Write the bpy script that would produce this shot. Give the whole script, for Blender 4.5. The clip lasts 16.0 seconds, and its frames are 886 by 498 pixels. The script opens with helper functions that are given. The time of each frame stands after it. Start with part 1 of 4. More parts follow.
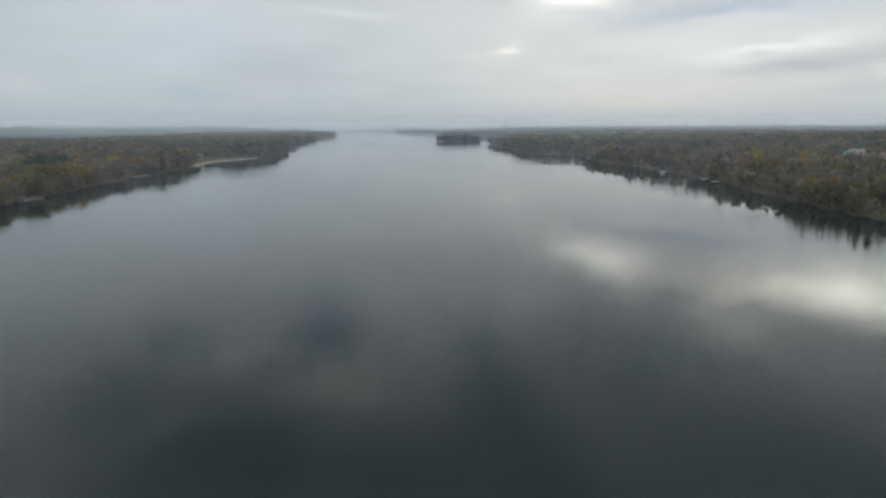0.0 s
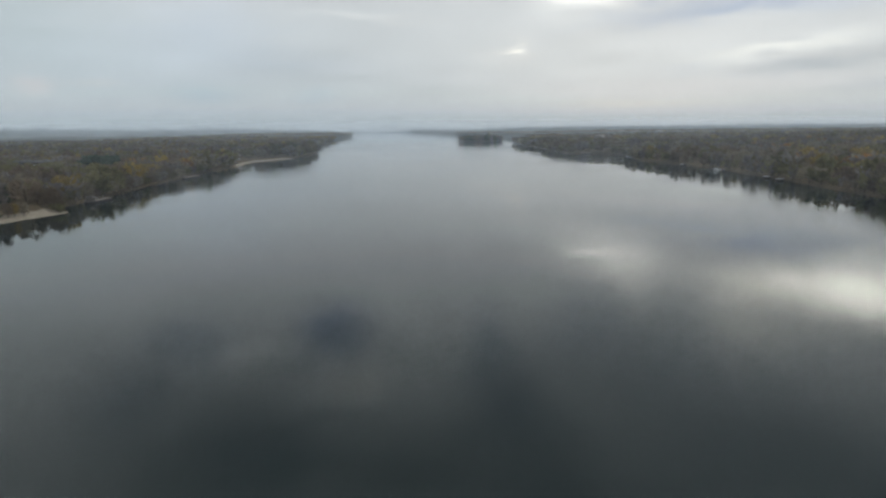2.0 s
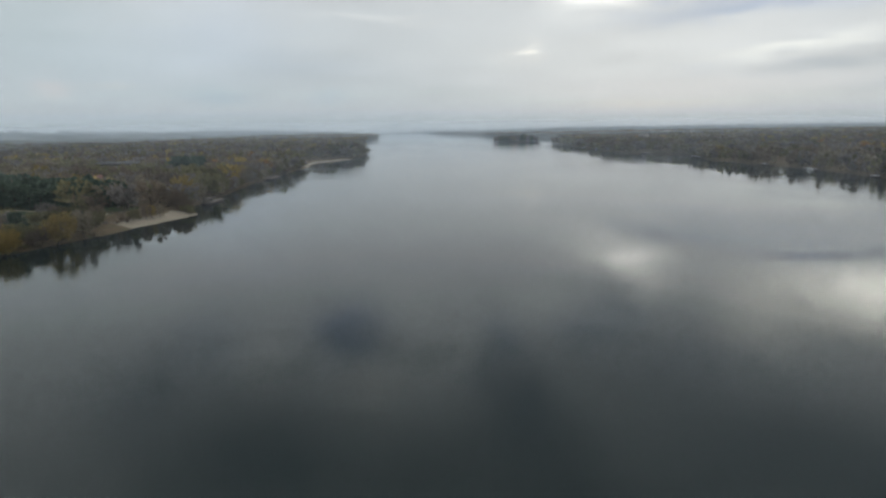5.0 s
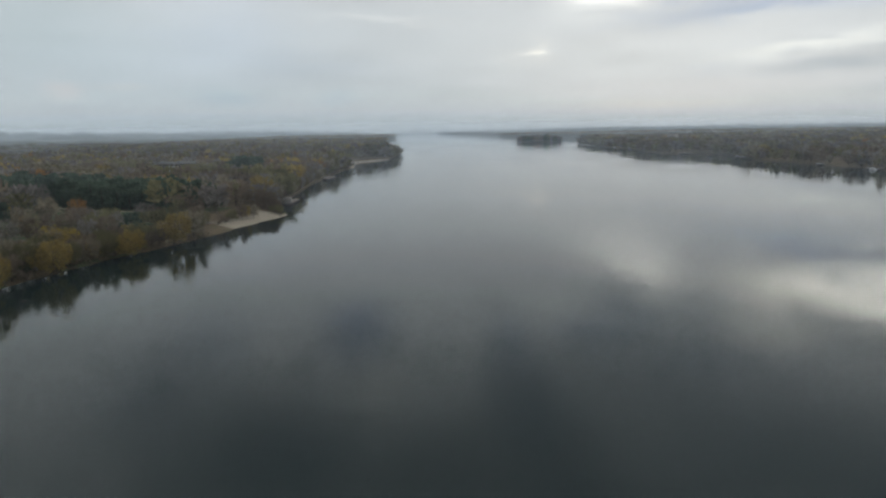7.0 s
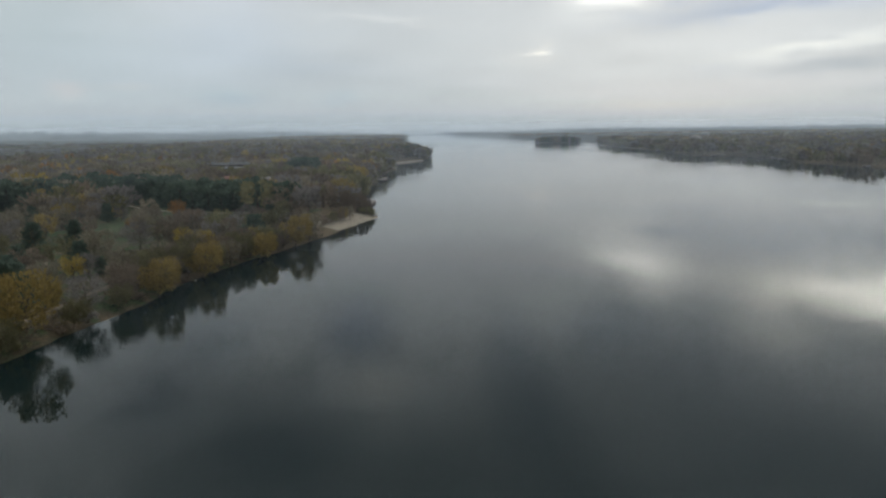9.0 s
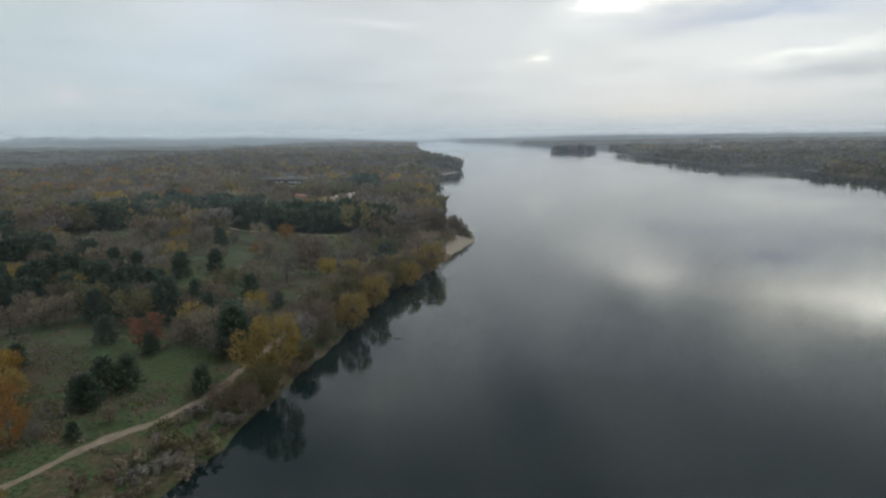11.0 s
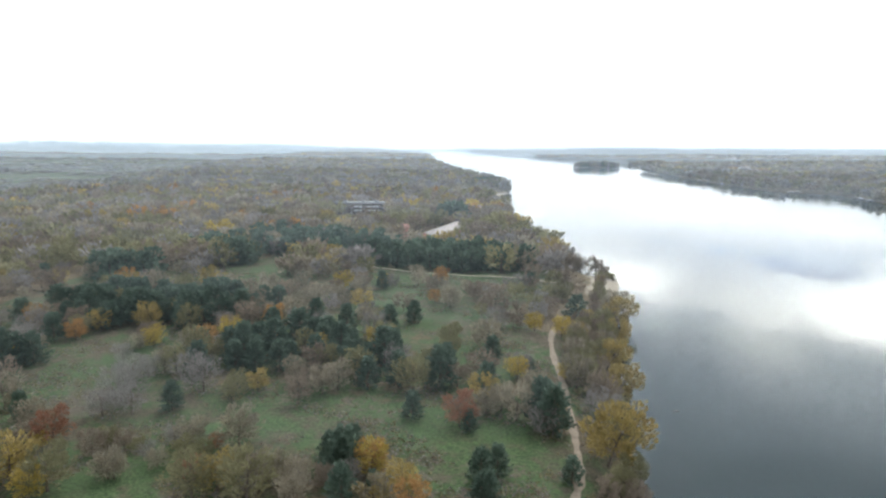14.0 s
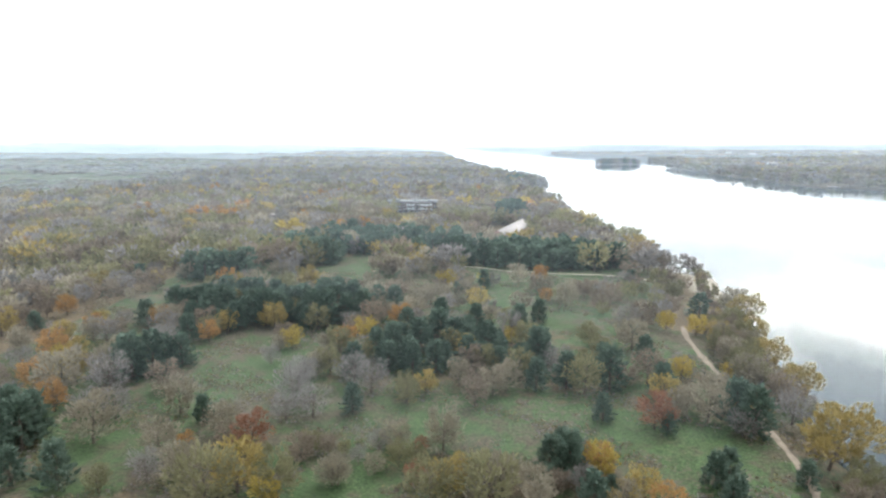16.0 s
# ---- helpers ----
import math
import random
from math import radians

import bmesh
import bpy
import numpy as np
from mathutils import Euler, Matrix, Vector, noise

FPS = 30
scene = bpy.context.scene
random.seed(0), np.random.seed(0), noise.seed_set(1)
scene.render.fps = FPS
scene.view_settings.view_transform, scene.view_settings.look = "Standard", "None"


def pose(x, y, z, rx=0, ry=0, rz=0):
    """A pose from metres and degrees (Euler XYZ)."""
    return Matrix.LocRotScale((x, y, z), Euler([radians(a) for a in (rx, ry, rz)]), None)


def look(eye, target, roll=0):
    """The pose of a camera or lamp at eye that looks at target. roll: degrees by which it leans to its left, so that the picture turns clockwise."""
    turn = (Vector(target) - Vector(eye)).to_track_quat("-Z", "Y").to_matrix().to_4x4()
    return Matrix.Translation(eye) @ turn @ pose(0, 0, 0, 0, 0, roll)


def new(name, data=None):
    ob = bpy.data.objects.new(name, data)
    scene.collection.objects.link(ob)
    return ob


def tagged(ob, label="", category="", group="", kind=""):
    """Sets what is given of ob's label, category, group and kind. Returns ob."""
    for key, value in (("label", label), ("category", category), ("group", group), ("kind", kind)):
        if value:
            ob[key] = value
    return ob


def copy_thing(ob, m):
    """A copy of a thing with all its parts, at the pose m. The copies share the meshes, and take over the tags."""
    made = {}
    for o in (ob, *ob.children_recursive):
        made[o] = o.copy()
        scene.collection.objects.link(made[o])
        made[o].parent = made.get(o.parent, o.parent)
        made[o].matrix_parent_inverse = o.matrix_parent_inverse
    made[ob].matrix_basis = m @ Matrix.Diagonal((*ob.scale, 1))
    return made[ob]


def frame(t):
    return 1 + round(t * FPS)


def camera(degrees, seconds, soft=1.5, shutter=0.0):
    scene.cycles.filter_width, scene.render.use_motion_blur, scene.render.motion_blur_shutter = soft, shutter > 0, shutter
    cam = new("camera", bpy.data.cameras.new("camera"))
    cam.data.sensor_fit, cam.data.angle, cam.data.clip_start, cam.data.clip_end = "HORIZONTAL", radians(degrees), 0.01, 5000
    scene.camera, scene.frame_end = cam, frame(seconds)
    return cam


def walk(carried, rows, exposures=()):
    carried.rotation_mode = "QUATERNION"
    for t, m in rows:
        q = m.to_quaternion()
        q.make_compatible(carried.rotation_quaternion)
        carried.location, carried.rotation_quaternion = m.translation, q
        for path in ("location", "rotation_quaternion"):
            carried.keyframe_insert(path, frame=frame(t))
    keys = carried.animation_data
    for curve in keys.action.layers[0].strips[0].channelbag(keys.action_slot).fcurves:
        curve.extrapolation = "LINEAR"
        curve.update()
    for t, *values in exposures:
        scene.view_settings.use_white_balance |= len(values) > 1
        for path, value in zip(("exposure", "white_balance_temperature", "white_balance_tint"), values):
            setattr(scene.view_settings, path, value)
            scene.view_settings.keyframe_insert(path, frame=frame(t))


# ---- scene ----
cam = camera(72.0, 16.0, soft=2.4, shutter=0.0)
# seconds, x, y, z, yaw, pitch, roll
PATH = [
    (0.0, 0.01, -0.02, 38.50, 0.00, -11.43, 0.20),
    (0.5, -7.48, 1.09, 37.90, 0.26, -11.40, 0.27),
    (1.0, -15.58, 2.14, 37.40, 0.47, -11.37, 0.34),
    (1.5, -24.22, 3.18, 37.01, 0.63, -11.37, 0.41),
    (2.0, -33.28, 4.26, 36.83, 0.79, -11.36, 0.51),
    (2.5, -42.59, 5.45, 36.76, 0.96, -11.35, 0.58),
    (3.0, -52.02, 6.76, 36.69, 1.14, -11.34, 0.63),
    (3.5, -61.48, 8.17, 36.56, 1.33, -11.32, 0.67),
    (4.0, -70.90, 9.67, 36.42, 1.54, -11.29, 0.69),
    (4.5, -80.23, 11.18, 36.31, 1.76, -11.27, 0.73),
    (5.0, -89.45, 12.60, 36.21, 1.97, -11.25, 0.77),
    (5.5, -98.63, 13.82, 36.12, 2.17, -11.23, 0.81),
    (6.0, -107.83, 14.72, 36.03, 2.36, -11.22, 0.84),
    (6.5, -117.12, 15.24, 35.99, 2.54, -11.20, 0.85),
    (7.0, -126.53, 15.36, 36.03, 2.71, -11.18, 0.83),
    (7.5, -135.98, 15.15, 36.15, 2.86, -11.16, 0.79),
    (8.0, -145.44, 14.68, 36.33, 2.95, -11.14, 0.74),
    (8.5, -155.07, 13.90, 36.67, 2.99, -11.14, 0.70),
    (9.0, -165.04, 12.81, 37.37, 2.96, -11.14, 0.69),
    (9.5, -175.39, 11.53, 38.68, 2.93, -11.10, 0.70),
    (10.0, -186.06, 10.17, 40.63, 2.90, -10.99, 0.70),
    (10.5, -196.92, 8.88, 43.11, 2.89, -10.84, 0.68),
    (11.0, -207.83, 7.76, 45.94, 2.88, -10.67, 0.60),
    (11.5, -218.71, 6.89, 48.95, 2.86, -10.52, 0.45),
    (12.0, -229.58, 6.31, 52.00, 2.81, -10.39, 0.24),
    (12.5, -240.60, 5.94, 55.06, 2.72, -10.25, 0.01),
    (13.0, -251.75, 5.91, 57.94, 2.64, -10.08, -0.20),
    (13.5, -262.74, 6.20, 60.07, 2.60, -9.94, -0.34),
    (14.0, -273.44, 6.21, 60.76, 2.64, -9.95, -0.40),
    (14.5, -283.84, 6.26, 60.66, 2.74, -10.01, -0.38),
    (15.0, -293.67, 6.54, 60.41, 2.86, -10.04, -0.29),
    (15.5, -302.83, 6.97, 60.26, 2.99, -10.07, -0.14),
    (16.0, -311.22, 7.33, 60.24, 3.15, -10.13, 0.05),
]
EXPOSURES = [(0.0, 0.08, 6500, 10), (9.0, 0.08, 6500, 10), (11.0, 0.22, 6500, 10), (11.5, 0.35, 6480, 10), (12.0, 0.56, 6450, 10), (12.5, 0.77, 6400, 10), (13.0, 1.06, 6350, 10), (13.5, 1.36, 6300, 10), (14.0, 1.62, 6250, 10), (14.5, 1.84, 6250, 10), (15.0, 1.97, 6250, 10), (16.0, 2.09, 6250, 10)]
walk(cam, [(t, pose(x, y, z, 90 + pitch, roll, yaw)) for t, x, y, z, yaw, pitch, roll in PATH], EXPOSURES)

# ---------------------------------------------------------------- sky and sun
SUN_AZ, SUN_EL = 30.0, 58.0          # degrees to the right of +y, degrees up


def node(tree, kind, **values):
    n = tree.nodes.new(kind)
    for key, value in values.items():
        if key in n.inputs:
            n.inputs[key].default_value = value
    return n


def sums(tree, operation, a, b=None, c=None, clamp=False):
    n = tree.nodes.new("ShaderNodeMath")
    n.operation, n.use_clamp = operation, clamp
    for slot, value in zip(n.inputs, (a, b, c)):
        if value is None:
            continue
        if isinstance(value, (int, float)):
            slot.default_value = value
        else:
            tree.links.new(value, slot)
    return n.outputs[0]


def ramp(tree, fac, stops, smooth=False):
    n = tree.nodes.new("ShaderNodeValToRGB")
    n.color_ramp.interpolation = "EASE" if smooth else "LINEAR"
    el = n.color_ramp.elements
    while len(el) < len(stops):
        el.new(0.5)
    for e, (p, col) in zip(el, stops):
        e.position = p
        e.color = (*col, 1) if isinstance(col, tuple) else (col, col, col, 1)
    tree.links.new(fac, n.inputs[0])
    return n.outputs[0]


def blend(tree, fac, a, b, mode="MIX"):
    n = tree.nodes.new("ShaderNodeMix")
    n.data_type, n.blend_type = "RGBA", mode
    for slot, value in ((n.inputs[0], fac), (n.inputs[6], a), (n.inputs[7], b)):
        if isinstance(value, (int, float)):
            slot.default_value = value
        elif isinstance(value, tuple):
            slot.default_value = (*value, 1)
        else:
            tree.links.new(value, slot)
    return n.outputs[2]


def noise_at(tree, vector, scale, detail=4.0, rough=0.5, distortion=0.0):
    n = tree.nodes.new("ShaderNodeTexNoise")
    n.inputs["Scale"].default_value, n.inputs["Detail"].default_value = scale, detail
    n.inputs["Roughness"].default_value, n.inputs["Distortion"].default_value = rough, distortion
    if vector is not None:
        tree.links.new(vector, n.inputs["Vector"])
    return n.outputs[0]


def make_sky():
    world = bpy.data.worlds.new("overcast_sky")
    scene.world = world
    world.use_nodes = True
    tr = world.node_tree
    tr.nodes.clear()
    way = tr.nodes.new("ShaderNodeTexCoord").outputs["Generated"]
    xyz = tr.nodes.new("ShaderNodeSeparateXYZ")
    tr.links.new(way, xyz.inputs[0])
    x, y, z = xyz.outputs
    up = sums(tr, "MAXIMUM", z, 0.0)
    # cloud deck coordinates: the same way as a flat layer high above
    deck = sums(tr, "ADD", up, 0.06)
    flat = tr.nodes.new("ShaderNodeCombineXYZ")
    tr.links.new(sums(tr, "DIVIDE", x, deck), flat.inputs[0])
    tr.links.new(sums(tr, "DIVIDE", y, deck), flat.inputs[1])
    big = noise_at(tr, flat.outputs[0], 0.62, 5.0, 0.55, 0.3)
    fine = noise_at(tr, flat.outputs[0], 2.3, 6.0, 0.6, 0.2)
    # low streaks, flattened by height
    streak = tr.nodes.new("ShaderNodeCombineXYZ")
    tr.links.new(sums(tr, "MULTIPLY", sums(tr, "ARCTAN2", x, y), 3.0), streak.inputs[0])
    tr.links.new(sums(tr, "MULTIPLY", z, 13.0), streak.inputs[1])
    low = noise_at(tr, streak.outputs[0], 1.4, 5.0, 0.55, 0.4)
    # azimuth and height in degrees, wandering more the higher up, so that cloud edges are ragged
    puff = noise_at(tr, flat.outputs[0], 1.5, 5.0, 0.6, 0.4)
    el0 = sums(tr, "MULTIPLY", sums(tr, "ARCSINE", z), 57.2958)
    loose = sums(tr, "ADD", sums(tr, "MULTIPLY", sums(tr, "MAXIMUM", el0, 0.0), 0.5), 1.2)
    az = sums(tr, "ADD", sums(tr, "MULTIPLY", sums(tr, "ARCTAN2", x, y), 57.2958), sums(tr, "MULTIPLY", sums(tr, "SUBTRACT", fine, 0.5), sums(tr, "MULTIPLY", loose, 1.1)))
    el = sums(tr, "ADD", el0, sums(tr, "MULTIPLY", sums(tr, "SUBTRACT", puff, 0.5), sums(tr, "MULTIPLY", loose, 0.7)))
    # the cloud deck: a grey veil, lighter to the right where the sun stands behind it
    height = sums(tr, "MULTIPLY", z, 1.6, clamp=True)
    cloud = ramp(tr, height, SKY_STOPS)
    shade = sums(tr, "ADD", sums(tr, "MULTIPLY", big, 0.78), sums(tr, "MULTIPLY", fine, 0.16))
    shade = sums(tr, "ADD", shade, sums(tr, "MULTIPLY", low, 0.06))
    cloud = blend(tr, ramp(tr, height, [(0.02, 0.0), (0.12, 1.0)], True), cloud, blend(tr, 1.0, cloud, ramp(tr, shade, [(0.34, 0.90), (0.50, 1.0), (0.66, 1.08)]), "MULTIPLY"))
    # heavier, lumpier cloud higher up
    lumps = ramp(tr, noise_at(tr, flat.outputs[0], 1.05, 5.0, 0.55, 0.5), [(0.36, 0.74), (0.5, 0.97), (0.64, 1.20)])
    cloud = blend(tr, ramp(tr, height, [(0.36, 0.0), (0.62, 1.0)], True), cloud, blend(tr, 1.0, cloud, lumps, "MULTIPLY"))
    for a, e, wa, we, tilt, colour in VEILS + BREAKS + STREAKS + HEAPS + LIGHTER:
        da, de = sums(tr, "SUBTRACT", az, a), sums(tr, "SUBTRACT", el, e)
        de = sums(tr, "SUBTRACT", de, sums(tr, "MULTIPLY", da, tilt))
        da, de = sums(tr, "DIVIDE", da, wa), sums(tr, "DIVIDE", de, we)
        r2 = sums(tr, "ADD", sums(tr, "MULTIPLY", da, da), sums(tr, "MULTIPLY", de, de))
        spot = sums(tr, "POWER", 2.718, sums(tr, "MULTIPLY", r2, -1.0))
        cloud = blend(tr, spot, cloud, blend(tr, 1.0, cloud, colour, "MULTIPLY"))
    air = tr.nodes.new("ShaderNodeTexSky")
    air.sky_type, air.sun_disc = "NISHITA", False
    air.sun_elevation, air.sun_rotation = radians(SUN_EL), radians(SUN_AZ)
    air.dust_density = 2.0
    sky = blend(tr, 0.96, blend(tr, 1.0, air.outputs[0], (0.1, 0.1, 0.1), "MULTIPLY"), cloud)
    out = node(tr, "ShaderNodeBackground", Strength=1.0)
    tr.links.new(sky, out.inputs[0])
    end = tr.nodes.new("ShaderNodeOutputWorld")
    tr.links.new(out.outputs[0], end.inputs[0])


# height (0 horizon .. 1 at 39 degrees) and colour of the cloud deck
SKY_STOPS = [(0.0, (0.48, 0.53, 0.55)), (0.06, (0.525, 0.565, 0.58)), (0.18, (0.55, 0.587, 0.598)), (0.34, (0.57, 0.605, 0.615)), (0.7, (0.56, 0.595, 0.61)), (1.0, (0.52, 0.555, 0.575))]
# azimuth, height, half width, half height (degrees), tilt, tint
VEILS = [
    (24.0, 8.0, 22.0, 9.0, 0.0, (1.20, 1.16, 1.13)),
    (-28.0, 5.0, 18.0, 5.0, 0.0, (0.93, 0.98, 1.03)),
    (-36.0, 8.5, 8.0, 5.0, 0.0, (0.90, 0.94, 0.94)),
    (-21.0, 8.5, 5.0, 3.5, 0.0, (1.00, 1.02, 1.06)),
    (11.0, 4.5, 12.0, 4.5, 0.0, (1.12, 1.10, 1.08)),
    (20.0, 2.2, 16.0, 1.8, 0.0, (1.10, 1.05, 1.02)),
    (-26.0, 0.4, 30.0, 1.1, 0.0, (0.93, 0.96, 0.99)),
    (-37.0, 15.0, 7.0, 5.0, 0.0, (1.06, 1.08, 1.08)),
    (30.0, 27.0, 15.0, 5.0, 0.0, (0.80, 0.82, 0.86)),
]
BREAKS = [
    (14.6, 11.9, 4.4, 1.40, 0.17, (2.8, 2.7, 2.52)),
    (34.5, 13.2, 6.0, 1.20, 0.04, (4.6, 4.4, 3.95)),
    (25.5, 13.8, 3.8, 1.1, 0.08, (1.7, 1.66, 1.56)),
    (26.0, 17.0, 2.6, 2.2, 0.0, (1.65, 1.60, 1.52)),
    (17.1, 15.0, 1.6, 1.0, 0.0, (1.35, 1.34, 1.30)),
    (7.4, 16.5, 2.6, 2.2, 0.0, (1.22, 1.22, 1.20)),
    (5.7, 6.6, 0.95, 0.42, 0.0, (1.50, 1.45, 1.38)),
    (5.2, 6.2, 2.2, 1.1, 0.0, (1.08, 1.06, 1.04)),
    (-33.8, 3.3, 1.1, 0.75, 0.0, (1.20, 1.09, 1.05)),
    (-29.6, 3.7, 1.9, 0.22, 0.04, (1.12, 1.08, 1.05)),
    (27.5, 5.9, 5.5, 0.50, 0.09, (1.30, 1.28, 1.23)),
    (36.0, 4.0, 1.6, 0.6, 0.0, (1.25, 1.24, 1.20)),
]
STREAKS = [
    (23.0, 9.5, 8.0, 0.75, 0.12, (0.72, 0.78, 0.90)),
    (31.0, 9.4, 7.0, 1.2, 0.0, (0.85, 0.89, 0.96)),
    (29.5, 4.5, 4.8, 0.40, 0.07, (0.80, 0.82, 0.86)),
    (33.4, 2.8, 2.4, 0.30, 0.05, (0.84, 0.85, 0.88)),
    (16.2, 1.7, 6.0, 0.45, 0.0, (1.10, 1.04, 0.99)),
    (-21.5, 2.8, 2.6, 0.65, -0.05, (0.88, 0.94, 0.97)),
    (-12.2, 2.7, 2.0, 0.75, 0.1, (0.91, 0.95, 0.98)),
    (-14.0, 5.4, 5.5, 1.0, -0.04, (0.90, 0.91, 0.93)),
    (-8.0, 9.6, 5.0, 0.35, -0.03, (1.14, 1.12, 1.10)),
    (20.0, 4.6, 2.2, 0.35, 0.0, (0.92, 0.93, 0.95)),
]
HEAPS = [
    (-11.2, 18.9, 3.2, 2.3, 0.15, (0.52, 0.57, 0.70)),
    (-24.7, 18.6, 4.0, 2.2, 0.0, (0.70, 0.73, 0.78)),
    (-30.0, 23.0, 5.0, 3.0, 0.1, (0.64, 0.66, 0.70)),
    (-19.0, 28.5, 9.0, 4.2, 0.0, (0.50, 0.51, 0.54)),
    (-4.0, 31.5, 9.0, 4.0, 0.0, (0.52, 0.51, 0.52)),
    (5.1, 25.3, 4.6, 3.8, 0.1, (0.50, 0.52, 0.57)),
    (3.4, 19.7, 2.6, 1.9, 0.0, (0.74, 0.78, 0.85)),
    (12.6, 18.0, 4.0, 2.0, -0.1, (0.74, 0.77, 0.83)),
    (20.0, 21.0, 7.0, 2.4, 0.0, (0.84, 0.86, 0.90)),
    (9.0, 31.5, 8.0, 4.0, 0.0, (0.66, 0.66, 0.68)),
]
LIGHTER = [
    (-20.0, 20.4, 2.3, 1.5, 0.3, (1.32, 1.30, 1.28)),
    (-10.6, 23.6, 3.6, 1.3, -0.12, (1.42, 1.36, 1.28)),
    (-5.0, 17.6, 2.4, 2.8, 0.0, (1.20, 1.20, 1.19)),
    (-0.8, 22.0, 2.2, 3.0, 0.2, (1.22, 1.21, 1.20)),
    (-38.0, 27.0, 5.0, 5.0, 0.0, (1.40, 1.40, 1.40)),
    (14.0, 24.5, 3.0, 2.5, 0.0, (1.12, 1.12, 1.12)),
]
make_sky()
sun = new("sun", bpy.data.lights.new("sun", "SUN"))
sun.data.energy, sun.data.angle, sun.data.color = 0.8, radians(20), (1.0, 0.96, 0.9)
far_up = Vector((math.sin(radians(SUN_AZ)) * math.cos(radians(SUN_EL)), math.cos(radians(SUN_AZ)) * math.cos(radians(SUN_EL)), math.sin(radians(SUN_EL))))
sun.matrix_world = look(tuple(far_up * 900), (0, 0, 0))


# ---------------------------------------------------------------- materials
def surface(name, rough=0.9):
    m = bpy.data.materials.new(name)
    m.use_nodes = True
    tr = m.node_tree
    bsdf = tr.nodes["Principled BSDF"]
    bsdf.inputs["Roughness"].default_value = rough
    bsdf.inputs["Specular IOR Level"].default_value = 0.25
    return m, tr, bsdf


def place(tree):
    return tree.nodes.new("ShaderNodeNewGeometry").outputs["Position"]


def bumped(tree, bsdf, height, strength, distance):
    b = tree.nodes.new("ShaderNodeBump")
    b.inputs["Strength"].default_value, b.inputs["Distance"].default_value = strength, distance
    tree.links.new(height, b.inputs["Height"])
    tree.links.new(b.outputs[0], bsdf.inputs["Normal"])


def mottled(name, dark, light, scale, rough=0.9, bump=0.3, distance=0.05):
    """A surface whose colour wanders between two tones at two sizes of grain."""
    m, tr, bsdf = surface(name, rough)
    p = place(tr)
    v = sums(tr, "ADD", sums(tr, "MULTIPLY", noise_at(tr, p, scale, 3.0), 0.55), sums(tr, "MULTIPLY", noise_at(tr, p, scale * 7, 4.0), 0.45))
    tr.links.new(ramp(tr, v, [(0.32, dark), (0.68, light)]), bsdf.inputs["Base Color"])
    if bump:
        bumped(tr, bsdf, v, bump, distance)
    return m


def leaf(name, dark, light):
    """Foliage: every leaf spray has its own tone, every tree its own cast."""
    m, tr, bsdf = surface(name, 0.8)
    geo = tr.nodes.new("ShaderNodeNewGeometry")
    own = tr.nodes.new("ShaderNodeObjectInfo").outputs["Random"]
    cast = tr.nodes.new("ShaderNodeAttribute")
    cast.attribute_name = "cast"
    patch = ramp(tr, noise_at(tr, geo.outputs["Position"], 0.22, 3.0, 0.55), [(0.34, 0.0), (0.66, 1.0)])
    tone = sums(tr, "ADD", sums(tr, "MULTIPLY", geo.outputs["Random Per Island"], 0.34), sums(tr, "MULTIPLY", patch, 0.26))
    tone = sums(tr, "ADD", tone, sums(tr, "MULTIPLY", own, 0.25))
    tone = sums(tr, "ADD", tone, cast.outputs["Fac"])
    col = ramp(tr, tone, [(0.0, dark), (1.0, light)])
    tr.links.new(col, bsdf.inputs["Base Color"])
    thin = tr.nodes.new("ShaderNodeBsdfTranslucent")
    tr.links.new(col, thin.inputs[0])
    mix = node(tr, "ShaderNodeMixShader", Fac=0.35)
    tr.links.new(bsdf.outputs[0], mix.inputs[1])
    tr.links.new(thin.outputs[0], mix.inputs[2])
    tr.links.new(mix.outputs[0], tr.nodes["Material Output"].inputs[0])
    return m


LEAVES = {
    "olive": leaf("leaf_olive", (0.105, 0.100, 0.056), (0.270, 0.248, 0.132)),
    "tan": leaf("leaf_tan", (0.153, 0.134, 0.099), (0.345, 0.300, 0.216)),
    "grey": leaf("leaf_grey_twig", (0.131, 0.120, 0.110), (0.302, 0.278, 0.257)),
    "brown": leaf("leaf_brown", (0.122, 0.098, 0.076), (0.276, 0.222, 0.166)),
    "gold": leaf("leaf_gold", (0.180, 0.138, 0.052), (0.43, 0.325, 0.118)),
    "yellow": leaf("leaf_yellow", (0.235, 0.175, 0.044), (0.48, 0.365, 0.098)),
    "orange": leaf("leaf_orange", (0.21, 0.120, 0.048), (0.43, 0.245, 0.095)),
    "rust": leaf("leaf_rust", (0.150, 0.072, 0.046), (0.32, 0.158, 0.098)),
    "pine": leaf("pine_needles", (0.050, 0.078, 0.058), (0.125, 0.168, 0.122)),
}
BARK = mottled("bark", (0.045, 0.036, 0.028), (0.13, 0.105, 0.085), 3.0)
SAND = mottled("sand", (0.36, 0.31, 0.23), (0.52, 0.46, 0.36), 0.6, bump=0.15)
TRACK = mottled("track_dirt", (0.13, 0.105, 0.08), (0.25, 0.205, 0.155), 0.7, bump=0.3)
CONCRETE = mottled("weathered_concrete", (0.17, 0.175, 0.18), (0.29, 0.29, 0.29), 0.5, bump=0.1)
DARK_WALL = mottled("dark_brick", (0.07, 0.055, 0.05), (0.14, 0.11, 0.10), 1.5)
WHITE_WALL = mottled("white_plaster", (0.42, 0.42, 0.42), (0.66, 0.66, 0.65), 0.8, bump=0.05)
PINK_WALL = mottled("pink_brick", (0.30, 0.16, 0.13), (0.46, 0.27, 0.22), 1.2)
